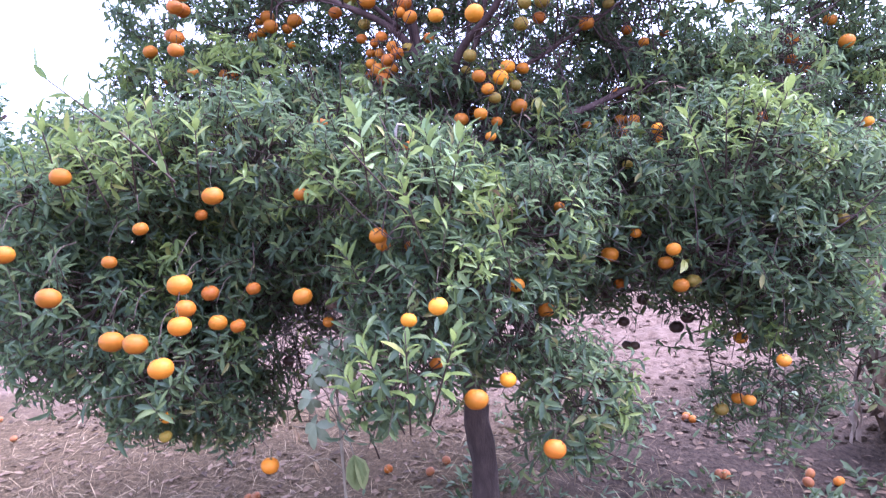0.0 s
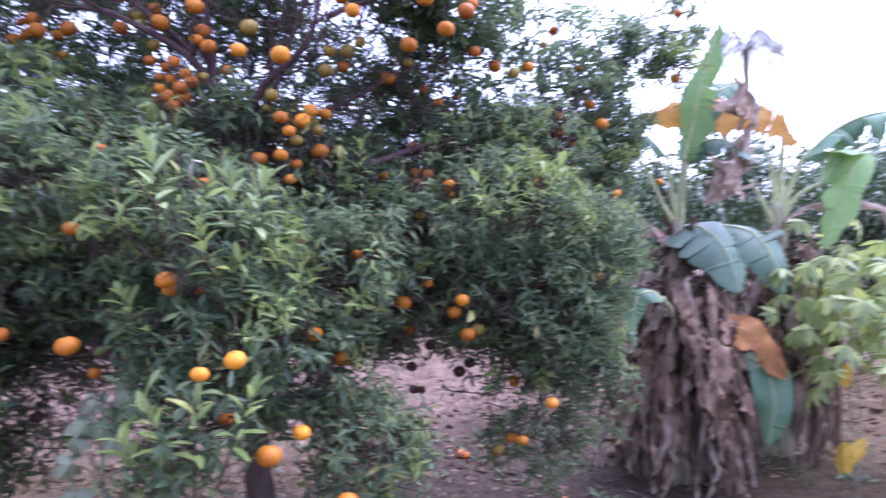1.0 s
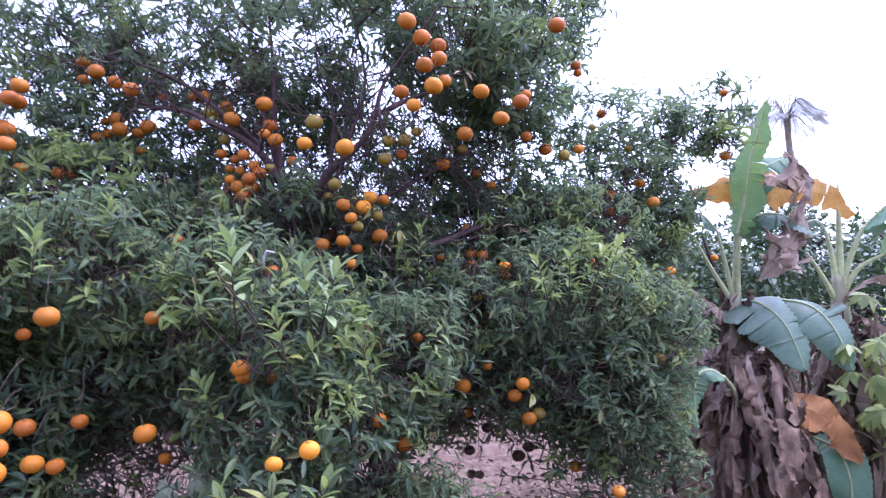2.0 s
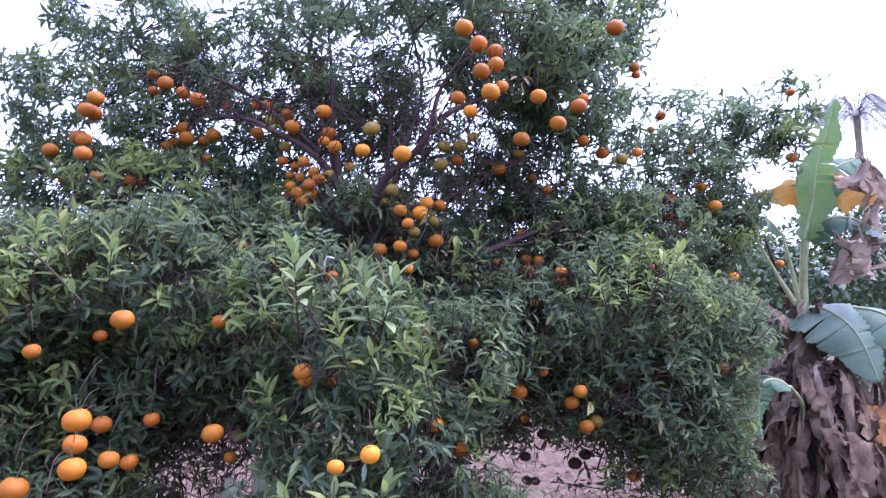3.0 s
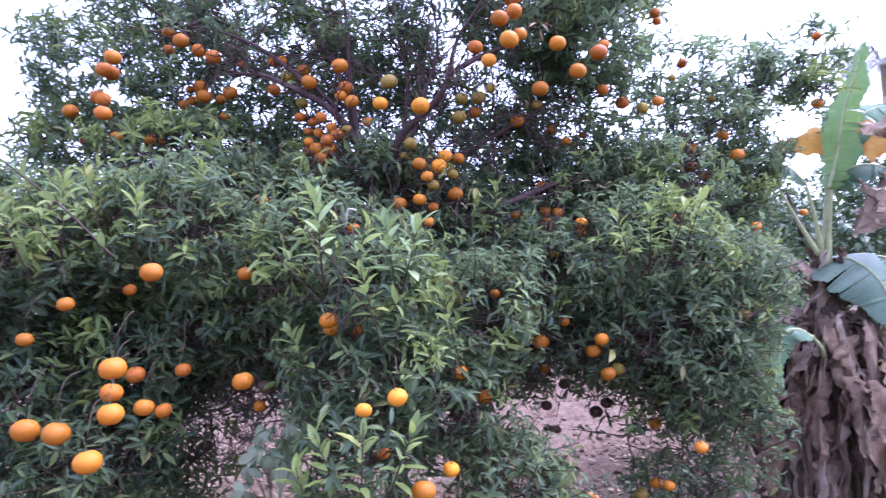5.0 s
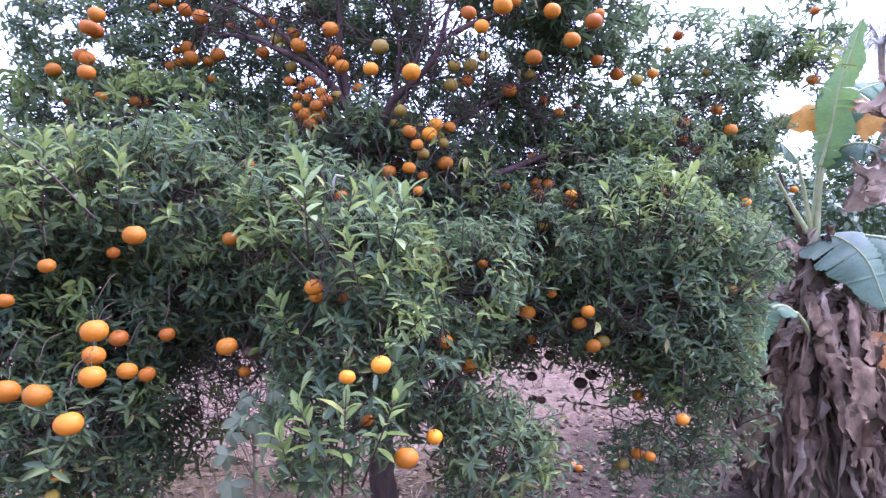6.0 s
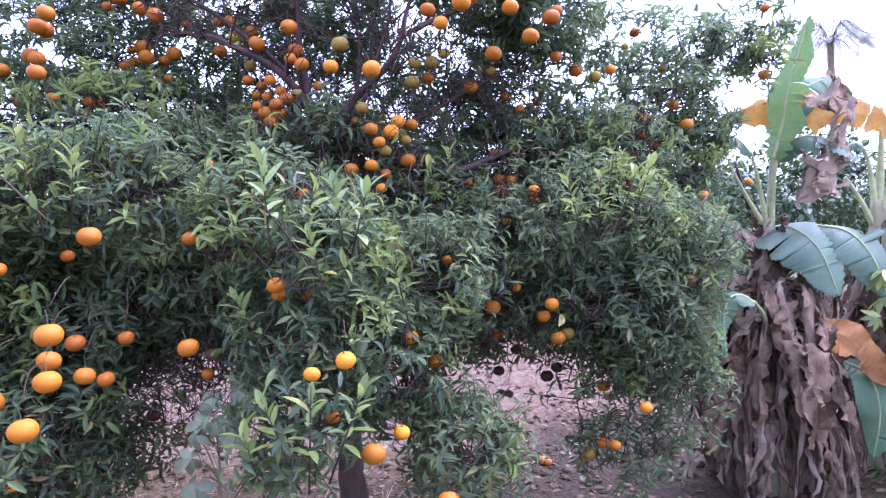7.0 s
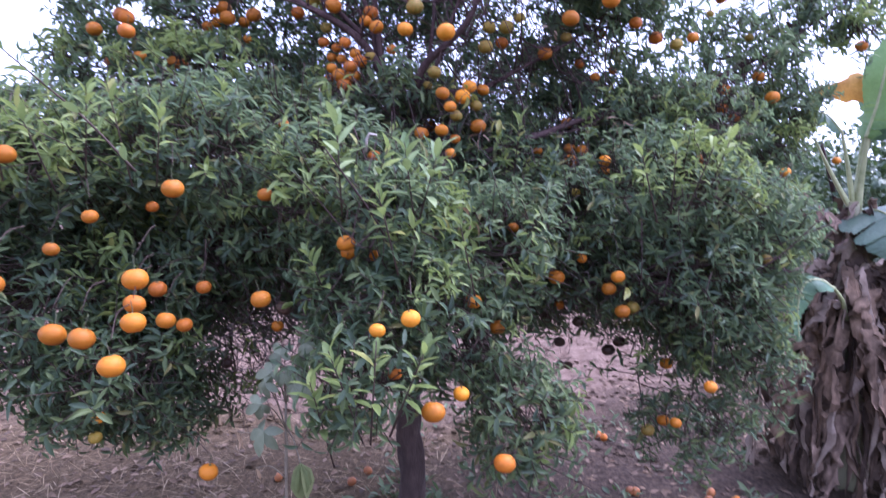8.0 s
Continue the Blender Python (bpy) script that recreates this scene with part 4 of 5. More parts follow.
m_ban = striped_leaf("banana_leaf_waxy", (0.062, 0.112, 0.072), (0.112, 0.172, 0.112), (0.16, 0.3, 0.10), 0.15)
m_ban_arch = striped_leaf("banana_leaf_arching", (0.075, 0.15, 0.085), (0.14, 0.235, 0.13), (0.2, 0.36, 0.10), 0.18)
m_ban_up = striped_leaf("banana_leaf_upright", (0.085, 0.175, 0.06), (0.16, 0.27, 0.10), (0.28, 0.44, 0.11), 0.25)
m_ban_fresh = striped_leaf("banana_leaf_fresh", (0.11, 0.22, 0.07), (0.20, 0.33, 0.12), (0.35, 0.5, 0.12), 0.3)
m_ban_yellow = striped_leaf("banana_leaf_yellowed", (0.30, 0.15, 0.045), (0.54, 0.33, 0.09), (0.6, 0.3, 0.05), 0.2, 0.7)
m_ban_rust = striped_leaf("banana_leaf_rusty", (0.20, 0.085, 0.028), (0.36, 0.17, 0.05), (0.35, 0.15, 0.03), 0.1, 0.75)
m_ban_dry = rough_material("banana_leaf_dry", [(0.30, (0.058, 0.038, 0.028)), (0.52, (0.125, 0.085, 0.058)), (0.72, (0.245, 0.172, 0.122))], 26, 0.85, 0.8, 0.012, detail=9, stretch=(1, 1, 0.35), by_object=0.5)
m_ban_dry_pale = striped_leaf("banana_leaf_dry_pale", (0.19, 0.142, 0.105), (0.50, 0.40, 0.31), (0.48, 0.37, 0.28), 0.34, 0.85)
m_ban_brown = rough_material("banana_leaf_brown", [(0.30, (0.054, 0.035, 0.022)), (0.52, (0.135, 0.089, 0.056)), (0.72, (0.255, 0.172, 0.112))], 22, 0.85, 0.8, 0.012, detail=9, stretch=(1, 1, 0.35), by_object=0.4)
m_ban_rib = rough_material("banana_rib", [(0.3, (0.24, 0.28, 0.12)), (0.8, (0.46, 0.46, 0.24))], 25, 0.5, 0.2, 0.003)
m_ban_stem = rough_material("banana_stem", [(0.25, (0.14, 0.10, 0.07)), (0.5, (0.28, 0.27, 0.15)), (0.85, (0.42, 0.40, 0.26))], 14, 0.6, 0.4, 0.008, stretch=(1, 1, 0.15))


def blade(path, width, turn=0.0, droop=20.0, tears=5, crumple=0.0, seed=0, stations=44, cup=0.0, blunt=0.75, ragged=0.10):
    """A ribbed leaf along a path: two halves that droop from the midrib, torn into strips. Returns vertices, faces and the rib's line."""
    g = np.random.default_rng(seed)
    line = spline(path, max(2, stations // (len(path) - 1)))
    count = len(line)
    verts, faces = [], []
    d = np.gradient(line, axis=0)
    d = unit(d)
    side = unit(np.cross(d, np.array([0.02, -0.25, 1.0])))
    nrm = np.cross(side, d)
    a = math.radians(turn)
    side, nrm = side * math.cos(a) + nrm * math.sin(a), nrm * math.cos(a) - side * math.sin(a)
    u = np.linspace(0, 1, count)
    w = width * 0.5 * np.clip(np.sin(math.pi * np.clip(u, 0.015, 0.985) ** blunt), 0, 1) ** 0.55
    for sgn in (-1, 1):
        cuts = sorted({0, count - 1, *g.integers(2, count - 2, tears).tolist()})
        for i0, i1 in zip(cuts[:-1], cuts[1:]):
            hang = math.radians(droop + g.normal(0, 7 + 22 * (tears > 6)))
            first = len(verts)
            rows = 5
            for i in range(i0, i1 + 1):
                pinch = 0.0
                if tears and i1 - i0 > 0:
                    e = min(i - i0, i1 - i) / max(1, (i1 - i0) / 2)
                    pinch = ragged * (1 - e)
                for k in range(rows):
                    s = k / (rows - 1)
                    out = w[i] * s * (1 - pinch * s)
                    bend = hang * (0.35 + 0.65 * s)
                    q = line[i] + side[i] * sgn * out * math.cos(bend) - nrm[i] * out * math.sin(bend) + nrm[i] * cup * s * w[i]
                    q = q + nrm[i] * (0.006 * (1 if i % 2 else -1) * (s > 0.1))
                    if crumple:
                        v = Vector((q[0] * 7, q[1] * 7, q[2] * 5)) + Vector((seed, 0, 0))
                        q = q + np.array(noise.noise_vector(v)) * crumple * (0.3 + s) + np.array(noise.noise_vector(v * 2.7)) * crumple * 0.5 * (0.3 + s)
                    verts.append(q)
            for i in range(i1 - i0):
                for k in range(rows - 1):
                    p0 = first + i * rows + k
                    quad = (p0, p0 + 1, p0 + rows + 1, p0 + rows)
                    faces.append(quad if sgn > 0 else quad[::-1])
    return verts, faces, line


def banana_leaf(plant, path, width, mat, label="", rib=True, name="leaf", rib_r=0.011, **more):
    v, f, line = blade(path, width, **more)
    ob = part_mesh(name, mesh_of(name, v, f, mat), plant, label)
    if rib:
        v, f = [], []
        tube(v, f, line, rib_r, 0.003, 6)
        part_mesh("midrib", mesh_of("midrib", v, f, m_ban_rib), ob)
    return ob


def petiole(plant, path, r0, r1):
    v, f = [], []
    tube(v, f, spline(path, 6), r0, r1, 8)
    part_mesh("petiole", mesh_of("petiole", v, f, m_ban_rib), plant)


def dry_skirt(plant, cx, cy, count, low, high, spread, seed, arc=(0.0, 6.28)):
    g = np.random.default_rng(seed)
    for k in range(count):
        a = arc[0] + (arc[1] - arc[0]) * (k + g.uniform(0.1, 0.9)) / count
        h = g.uniform(low, high)
        ox, oy = math.cos(a), math.sin(a)
        r1 = spread * g.uniform(0.35, 0.7)
        r2 = spread * g.uniform(0.6, 1.05)
        foot = max(-0.12, h - g.uniform(0.7, 1.5))
        sway = g.normal(0, 0.07)
        path = [(cx + 0.08 * ox, cy + 0.08 * oy, h), (cx + r1 * ox, cy + r1 * oy, h - 0.02), (cx + r2 * ox + sway, cy + r2 * oy, (h * 0.55 + foot * 0.45)), (cx + (r2 - 0.03) * ox + sway * 1.6, cy + (r2 - 0.03) * oy, foot)]
        mat = (m_ban_dry, m_ban_dry, m_ban_brown, m_ban_dry_pale)[int(g.integers(0, 4))]
        if k % 6 == 0:
            # a broad crumpled flap that folds over and hangs short
            drop = g.uniform(0.25, 0.6)
            path = [(cx + 0.5 * r1 * ox, cy + 0.5 * r1 * oy, h + 0.02), (cx + r1 * ox, cy + r1 * oy, h + 0.05), (cx + (r2 + 0.02) * ox + sway, cy + (r2 + 0.02) * oy, h - drop * 0.45), (cx + (r2 + 0.04) * ox + sway * 2.2, cy + (r2 + 0.04) * oy, h - drop)]
            banana_leaf(plant, path, g.uniform(0.10, 0.18), mat, "", False, "dry_leaf", droop=g.uniform(5, 55), tears=int(g.integers(6, 11)), crumple=g.uniform(0.05, 0.10), seed=seed * 100 + k, stations=39, turn=g.uniform(-50, 50), blunt=g.uniform(0.6, 1.1), ragged=0.35)
        else:
            banana_leaf(plant, path, g.uniform(0.03, 0.11), mat, "", False, "dry_leaf", droop=g.uniform(15, 75), tears=int(g.integers(2, 6)), ragged=0.35, crumple=g.uniform(0.03, 0.07), seed=seed * 100 + k, stations=27, turn=g.uniform(-70, 70), blunt=g.uniform(0.7, 1.5))


def banana_plant(x, y, top, label, shift):
    plant = tagged(new("banana_plant"), label, "banana plant", "banana plants beside the tree")
    plant.location, plant.scale = (shift, 0.03, 0.12), (0.92, 0.92, 0.92)
    v, f = [], []
    tube(v, f, spline([(x + 0.03, y, -0.2), (x + 0.02, y + 0.02, top * 0.45), (x, y, top * 0.8), (x - 0.01, y, top)], 6), 0.125, 0.036, 12, 0.15)
    part_mesh("pseudostem", mesh_of("pseudostem", v, f, m_ban_stem), plant, "pale green sheathed stem")
    return plant


BX, BY = 1.72, 4.50
ban = banana_plant(BX, BY, 1.60, "banana plant with green leaves over a skirt of dry leaves", 0.27)
banana_leaf(ban, [(1.74, 4.46, 1.98), (1.79, 4.45, 2.18), (1.84, 4.45, 2.44), (1.91, 4.44, 2.68), (1.97, 4.43, 2.88)], 0.29, m_ban_up, "upright fresh green leaf with torn edge", seed=3, turn=14, droop=16, tears=6, blunt=0.6, ragged=0.45)
petiole(ban, [(1.73, 4.49, 1.55), (1.74, 4.48, 1.78), (1.76, 4.46, 2.05)], 0.024, 0.012)
banana_leaf(ban, [(1.82, 4.6, 2.16), (1.92, 4.62, 2.36), (2.06, 4.64, 2.48), (2.24, 4.66, 2.55)], 0.30, m_ban_arch, "", seed=4, turn=-20, droop=15, tears=4)
petiole(ban, [(1.73, 4.52, 1.60), (1.77, 4.56, 1.9), (1.82, 4.6, 2.18)], 0.020, 0.008)
banana_leaf(ban, [(1.78, 4.5, 1.98), (1.86, 4.44, 2.10), (2.00, 4.38, 2.10), (2.20, 4.34, 1.96)], 0.30, m_ban, "", seed=17, turn=-15, droop=30, tears=3)
banana_leaf(ban, [(1.62, 4.5, 2.02), (1.52, 4.48, 2.12), (1.42, 4.46, 2.13), (1.30, 4.44, 2.06)], 0.20, m_ban, "", seed=18, turn=12, droop=25, tears=3)
petiole(ban, [(1.71, 4.5, 1.58), (1.66, 4.5, 1.85), (1.62, 4.5, 2.04)], 0.018, 0.006)
petiole(ban, [(1.70, 4.5, 1.55), (1.58, 4.5, 1.76), (1.46, 4.48, 1.98)], 0.018, 0.006)
petiole(ban, [(1.72, 4.52, 1.58), (1.76, 4.52, 1.80), (1.79, 4.5, 2.0)], 0.018, 0.006)
banana_leaf(ban, [(1.74, 4.56, 1.54), (1.83, 4.42, 1.54), (1.94, 4.32, 1.40), (2.02, 4.26, 1.12)], 0.64, m_ban, "broad waxy grey-green arching leaf", seed=5, turn=-12, droop=12, tears=3, blunt=0.62)
banana_leaf(ban, [(2.10, 4.66, 1.56), (2.22, 4.50, 1.51), (2.31, 4.40, 1.35), (2.37, 4.35, 1.10)], 0.48, m_ban, "broad waxy grey-green arching leaf", seed=6, turn=-12, droop=14, tears=2, blunt=0.62)
petiole(ban, [(1.74, 4.50, 1.20), (1.76, 4.54, 1.42), (1.77, 4.56, 1.51)], 0.028, 0.010)
petiole(ban, [(1.78, 4.52, 1.20), (1.92, 4.62, 1.48), (2.10, 4.66, 1.57)], 0.028, 0.010)
banana_leaf(ban, [(1.46, 4.15, 1.10), (1.37, 4.11, 1.15), (1.28, 4.08, 1.13), (1.24, 4.06, 1.00), (1.25, 4.05, 0.82)], 0.17, m_ban_arch, "", seed=7, turn=14, droop=22, tears=3)
petiole(ban, [(1.68, 4.42, 0.78), (1.57, 4.26, 1.00), (1.46, 4.15, 1.11)], 0.018, 0.008)
banana_leaf(ban, [(2.62, 4.60, 2.12), (2.42, 4.60, 2.27), (2.12, 4.60, 2.31), (1.80, 4.60, 2.31), (1.50, 4.58, 2.27)], 0.24, m_ban_yellow, "withered orange-yellow leaf hanging like cloth", False, "dry_leaf", seed=8, turn=84, droop=6, tears=5, crumple=0.04, ragged=0.25, blunt=0.9)
banana_leaf(ban, [(1.94, 4.38, 2.30), (2.06, 4.36, 2.40), (2.15, 4.36, 2.26), (2.18, 4.36, 2.00)], 0.28, m_ban_dry_pale, "", False, "dry_leaf", seed=9, turn=40, droop=35, tears=10, crumple=0.13, ragged=0.3, stations=66)
banana_leaf(ban, [(1.86, 4.42, 1.70), (1.92, 4.40, 1.94), (2.04, 4.40, 1.96), (2.13, 4.40, 1.72)], 0.30, m_ban_dry_pale, "", False, "dry_leaf", seed=10, turn=50, droop=30, tears=9, crumple=0.12, ragged=0.25, stations=66)
banana_leaf(ban, [(1.66, 4.46, 1.45), (1.48, 4.42, 1.58), (1.30, 4.38, 1.70), (1.12, 4.36, 1.78)], 0.24, m_ban_dry, "", False, "dry_leaf", seed=11, turn=20, droop=30, tears=5, crumple=0.05)
banana_leaf(ban, [(1.86, 4.30, 0.94), (2.01, 4.24, 0.89), (2.15, 4.20, 0.77), (2.26, 4.18, 0.57)], 0.22, m_ban_rust, "rusty orange-brown leaf", False, "dry_leaf", seed=12, turn=-50, droop=6, tears=2, crumple=0.04)
banana_leaf(ban, [(2.10, 4.36, 0.70), (2.18, 4.24, 0.63), (2.20, 4.18, 0.42), (2.16, 4.18, 0.16)], 0.27, m_ban_arch, "dull green hanging leaf", seed=13, turn=-5, droop=8, tears=2)
banana_leaf(ban, [(1.30, 4.3, 1.02), (1.16, 4.28, 0.98), (1.06, 4.26, 0.80), (1.02, 4.26, 0.58)], 0.13, m_ban_dry, "", False, "dry_leaf", seed=20, turn=20, droop=40, tears=1, crumple=0.05)
dry_skirt(ban, BX, BY, 56, 0.75, 1.20, 0.40, 21)
dry_skirt(ban, BX, BY, 50, 0.85, 1.22, 0.40, 22)
dry_skirt(ban, BX, BY, 9, 1.15, 1.50, 0.18, 23)
dry_skirt(ban, BX, BY, 24, 1.20, 1.62, 0.12, 29)
dry_skirt(ban, BX, BY, 54, 0.30, 0.85, 0.44, 24)
dry_skirt(ban, BX, BY, 26, 0.20, 0.50, 0.44, 28)
for n, (a, h) in enumerate([(4.1, 0.86), (4.6, 0.98), (4.95, 0.74), (5.3, 0.94), (5.7, 0.80), (3.6, 0.74)]):
    ox, oy = math.cos(a), math.sin(a)
    banana_leaf(ban, [(BX + 0.16 * ox, BY + 0.16 * oy, h + 0.02), (BX + 0.30 * ox, BY + 0.30 * oy, h), (BX + 0.42 * ox, BY + 0.42 * oy, h - 0.28), (BX + 0.47 * ox, BY + 0.47 * oy, h - 0.62)], 0.13 + 0.03 * (n % 3), m_ban_brown, "broad dry brown leaf folded down", False, "dry_leaf", seed=900 + n, turn=12 * (n % 3 - 1), droop=24, tears=7, crumple=0.06, stations=39, ragged=0.35, blunt=0.7)

ban2 = banana_plant(2.56, 4.77, 1.72, "banana plant with one long arching leaf and dry leaves", 0.30)
banana_leaf(ban2, [(2.72, 4.73, 2.04), (2.91, 4.71, 2.21), (3.12, 4.68, 2.32), (3.41, 4.66, 2.37), (3.76, 4.64, 2.38), (4.16, 4.64, 2.28)], 0.44, m_ban_arch, "long arching green leaf with drooping torn halves", seed=14, turn=0, droop=60, tears=9, ragged=0.3)
petiole(ban2, [(2.56, 4.77, 1.58), (2.63, 4.75, 1.82), (2.74, 4.73, 2.07)], 0.030, 0.014)
banana_leaf(ban2, [(2.80, 4.64, 1.85), (2.93, 4.62, 2.04), (2.99, 4.60, 2.08), (2.95, 4.55, 1.92), (2.84, 4.53, 1.65), (2.74, 4.53, 1.39)], 0.36, m_ban_fresh, "fresh yellow-green hanging leaf", seed=15, turn=10, droop=12, tears=3, ragged=0.3)
petiole(ban2, [(2.57, 4.77, 1.57), (2.66, 4.71, 1.76), (2.81, 4.64, 1.86)], 0.024, 0.011)
petiole(ban2, [(2.56, 4.77, 1.55), (2.58, 4.77, 1.95), (2.60, 4.77, 2.37)], 0.036, 0.010)
petiole(ban2, [(2.55, 4.77, 1.58), (2.52, 4.77, 1.87), (2.48, 4.77, 2.06)], 0.026, 0.009)
banana_leaf(ban2, [(2.50, 4.77, 2.00), (2.44, 4.76, 2.10), (2.36, 4.74, 2.10), (2.27, 4.72, 2.03)], 0.12, m_ban, "", seed=31, turn=12, droop=20, tears=2)
petiole(ban2, [(2.54, 4.77, 1.52), (2.43, 4.75, 1.72), (2.32, 4.73, 1.88)], 0.022, 0.008)
banana_leaf(ban2, [(2.58, 4.74, 1.58), (2.74, 4.70, 1.70), (2.98, 4.64, 1.74), (3.28, 4.64, 1.67), (3.51, 4.64, 1.49), (3.66, 4.64, 1.22)], 0.14, m_ban_dry_pale, "dry brown arching leaf", False, "dry_leaf", seed=16, turn=0, droop=65, tears=5, crumple=0.05, ragged=0.4)
dry_skirt(ban2, 2.56, 4.77, 30, 0.6, 1.15, 0.34, 25)
dry_skirt(ban2, 2.56, 4.77, 30, 1.0, 1.48, 0.34, 26)
dry_skirt(ban2, 2.56, 4.77, 10, 1.2, 1.58, 0.18, 27)


# ---- cassava plants ----
m_cas = leaf_material("cassava_leaf", [(0.0, (0.13, 0.19, 0.075)), (0.6, (0.25, 0.33, 0.12)), (1.0, (0.40, 0.45, 0.16))], 0.5, (0.45, 0.52, 0.14), 0.42, grain=25)
m_cas_dull = leaf_material("cassava_leaf_dusty", [(0.0, (0.135, 0.160, 0.095)), (1.0, (0.215, 0.245, 0.150))], 0.6, (0.2, 0.3, 0.12), 0.15, grain=25)
m_cas_yellow = leaf_material("cassava_leaf_yellowed", [(0.0, (0.60, 0.40, 0.05)), (1.0, (0.70, 0.50, 0.10))], 0.6, (0.6, 0.45, 0.06), 0.2, grain=25)
m_cas_dry = leaf_material("cassava_leaf_dead", [(0.0, (0.30, 0.19, 0.11)), (1.0, (0.42, 0.30, 0.18))], 0.8, (0.3, 0.2, 0.1), 0.1, grain=25)
m_cas_wilt = leaf_material("cassava_leaf_wilted", [(0.0, (0.17, 0.21, 0.08)), (1.0, (0.26, 0.29, 0.12))], 0.7, (0.25, 0.3, 0.1), 0.15, grain=25)
m_cas_stem = rough_material("cassava_stem", [(0.3, (0.15, 0.12, 0.08)), (0.8, (0.30, 0.26, 0.18))], 40, 0.7, 0.4, 0.004, stretch=(1, 1, 0.3))


def palmate(plant, foot, hub, face, size, mat, fingers, seed, label="", droop=0.35, plump=0.30, name="leaf"):
    """A palmate leaf: its fingers spread from the hub; the petiole joins it to the stem."""
    g = np.random.default_rng(seed)
    hub, foot = np.array(hub, float), np.array(foot, float)
    out = hub - foot
    out[2] *= 0.2
    out = unit(out)
    nrm = unit(np.array(face, float))
    out = unit(out - nrm * (out @ nrm))
    side = np.cross(nrm, out)
    ang = np.radians(np.linspace(-125, 125, fingers))
    L = size * (1.0 - 0.30 * np.abs(ang) / 2.2) * g.uniform(0.88, 1.08, fingers)
    d = np.cos(ang)[:, None] * out + np.sin(ang)[:, None] * side - droop * nrm * g.uniform(0.6, 1.3, (fingers, 1)) + np.array([0, 0, -0.15])
    rows = leaf_verts(np.repeat(hub[None], fingers, 0), d, np.repeat(nrm[None], fingers, 0), L, L * plump, np.full(fingers, 0.25), g.uniform(0.15, 0.45, fingers))
    ob = part_mesh(name, leaves_mesh(name, rows, mat), plant, label)
    v, f = [], []
    tube(v, f, spline([foot, (foot + hub) / 2 + np.array([0, 0, 0.02]), hub], 4), 0.0022 if size < 0.11 else 0.0035, 0.0014, 5)
    part_mesh("leaf_stalk", mesh_of("leaf_stalk", v, f, m_cas_stem), ob)


def cassava_plant(x, y, height, lean, leaves, seed, label, mat, size=0.13, fingers=7, plump=0.30, low=0.55, thick=0.013):
    g = np.random.default_rng(seed)
    plant = tagged(new("cassava_plant"), label, "cassava plant", "cassava plants")
    z0 = ground_height(x, y)
    kink = g.uniform(-0.03, 0.03, 2) * (leaves > 0)
    line = spline([(x, y, z0 - 0.03), (x + lean * 0.3 + kink[0], y + kink[1], z0 + height * 0.5), (x + lean, y, z0 + height)], 6)
    v, f = [], []
    tube(v, f, line, thick, thick * 0.55, 7, 0.3)
    part_mesh("stem", mesh_of("stem", v, f, m_cas_stem), plant, "thin knobbly woody stem")
    for k in range(leaves):
        h = low + (1 - low) * (k + 0.5) / leaves
        foot = line[min(len(line) - 1, int(h * (len(line) - 1)))] + np.array([0, 0, 0.02])
        a = k * 2.4 + g.uniform(-0.4, 0.4)
        reach = g.uniform(0.12, 0.22) * size / 0.13
        hub = foot + np.array([math.cos(a) * reach, math.sin(a) * reach, g.uniform(0.0, 0.10)])
        face = np.array([math.cos(a) * 0.4, math.sin(a) * 0.3 - 0.5, 1.0]) + g.normal(0, 0.4, 3)
        palmate(plant, foot, hub, face, size * g.uniform(0.65, 1.25), mat, fingers, seed * 50 + k, droop=g.uniform(0.0, 0.65), plump=plump * g.uniform(0.85, 1.2))
    return plant, line


for n, (x, y, h, lean, k) in enumerate([(2.54, 3.98, 1.34, 0.05, 24), (2.80, 3.88, 1.42, -0.06, 26), (2.98, 3.62, 1.36, 0.07, 28), (3.16, 4.0, 1.52, 0.10, 28), (2.64, 3.66, 1.20, -0.06, 17), (3.36, 3.8, 1.46, 0.05, 26), (3.58, 4.1, 1.56, 0.1, 22), (3.10, 4.4, 1.6, -0.1, 20)]):
    plant, line = cassava_plant(x, y, h, lean, k, 60 + n, "thin-stemmed cassava plant with pale green palmate leaves", m_cas, 0.145, 7, 0.29, 0.42 if n in (1, 3, 5) else 0.52, 0.010 if n == 2 else 0.0055)
    if n == 4:
        palmate(plant, line[6], (2.52, 3.58, 0.80), (-0.2, -0.5, 0.9), 0.16, m_cas_yellow, 7, 801, "yellow drooping leaf", 2.0, 0.28)
        palmate(plant, line[4], (2.47, 3.52, 0.40), (-0.3, -0.5, 0.9), 0.24, m_cas_yellow, 7, 803, "yellow drooping leaf", 2.2, 0.26)
        palmate(plant, line[4], (2.57, 3.52, 0.42), (0.1, -0.5, 0.9), 0.19, m_cas_yellow, 6, 804, "yellow drooping leaf", 2.4, 0.26)
    if n == 2:
        palmate(plant, line[7], (2.80, 3.62, 0.78), (-0.3, -0.4, 0.9), 0.12, m_cas_dry, 5, 802, "dead pale brown curled leaf", 2.0, 0.24)
        palmate(plant, line[5], (2.77, 3.62, 0.60), (-0.3, -0.4, 0.9), 0.12, m_cas_dry, 4, 805, "dead pale brown curled leaf", 2.2, 0.22)

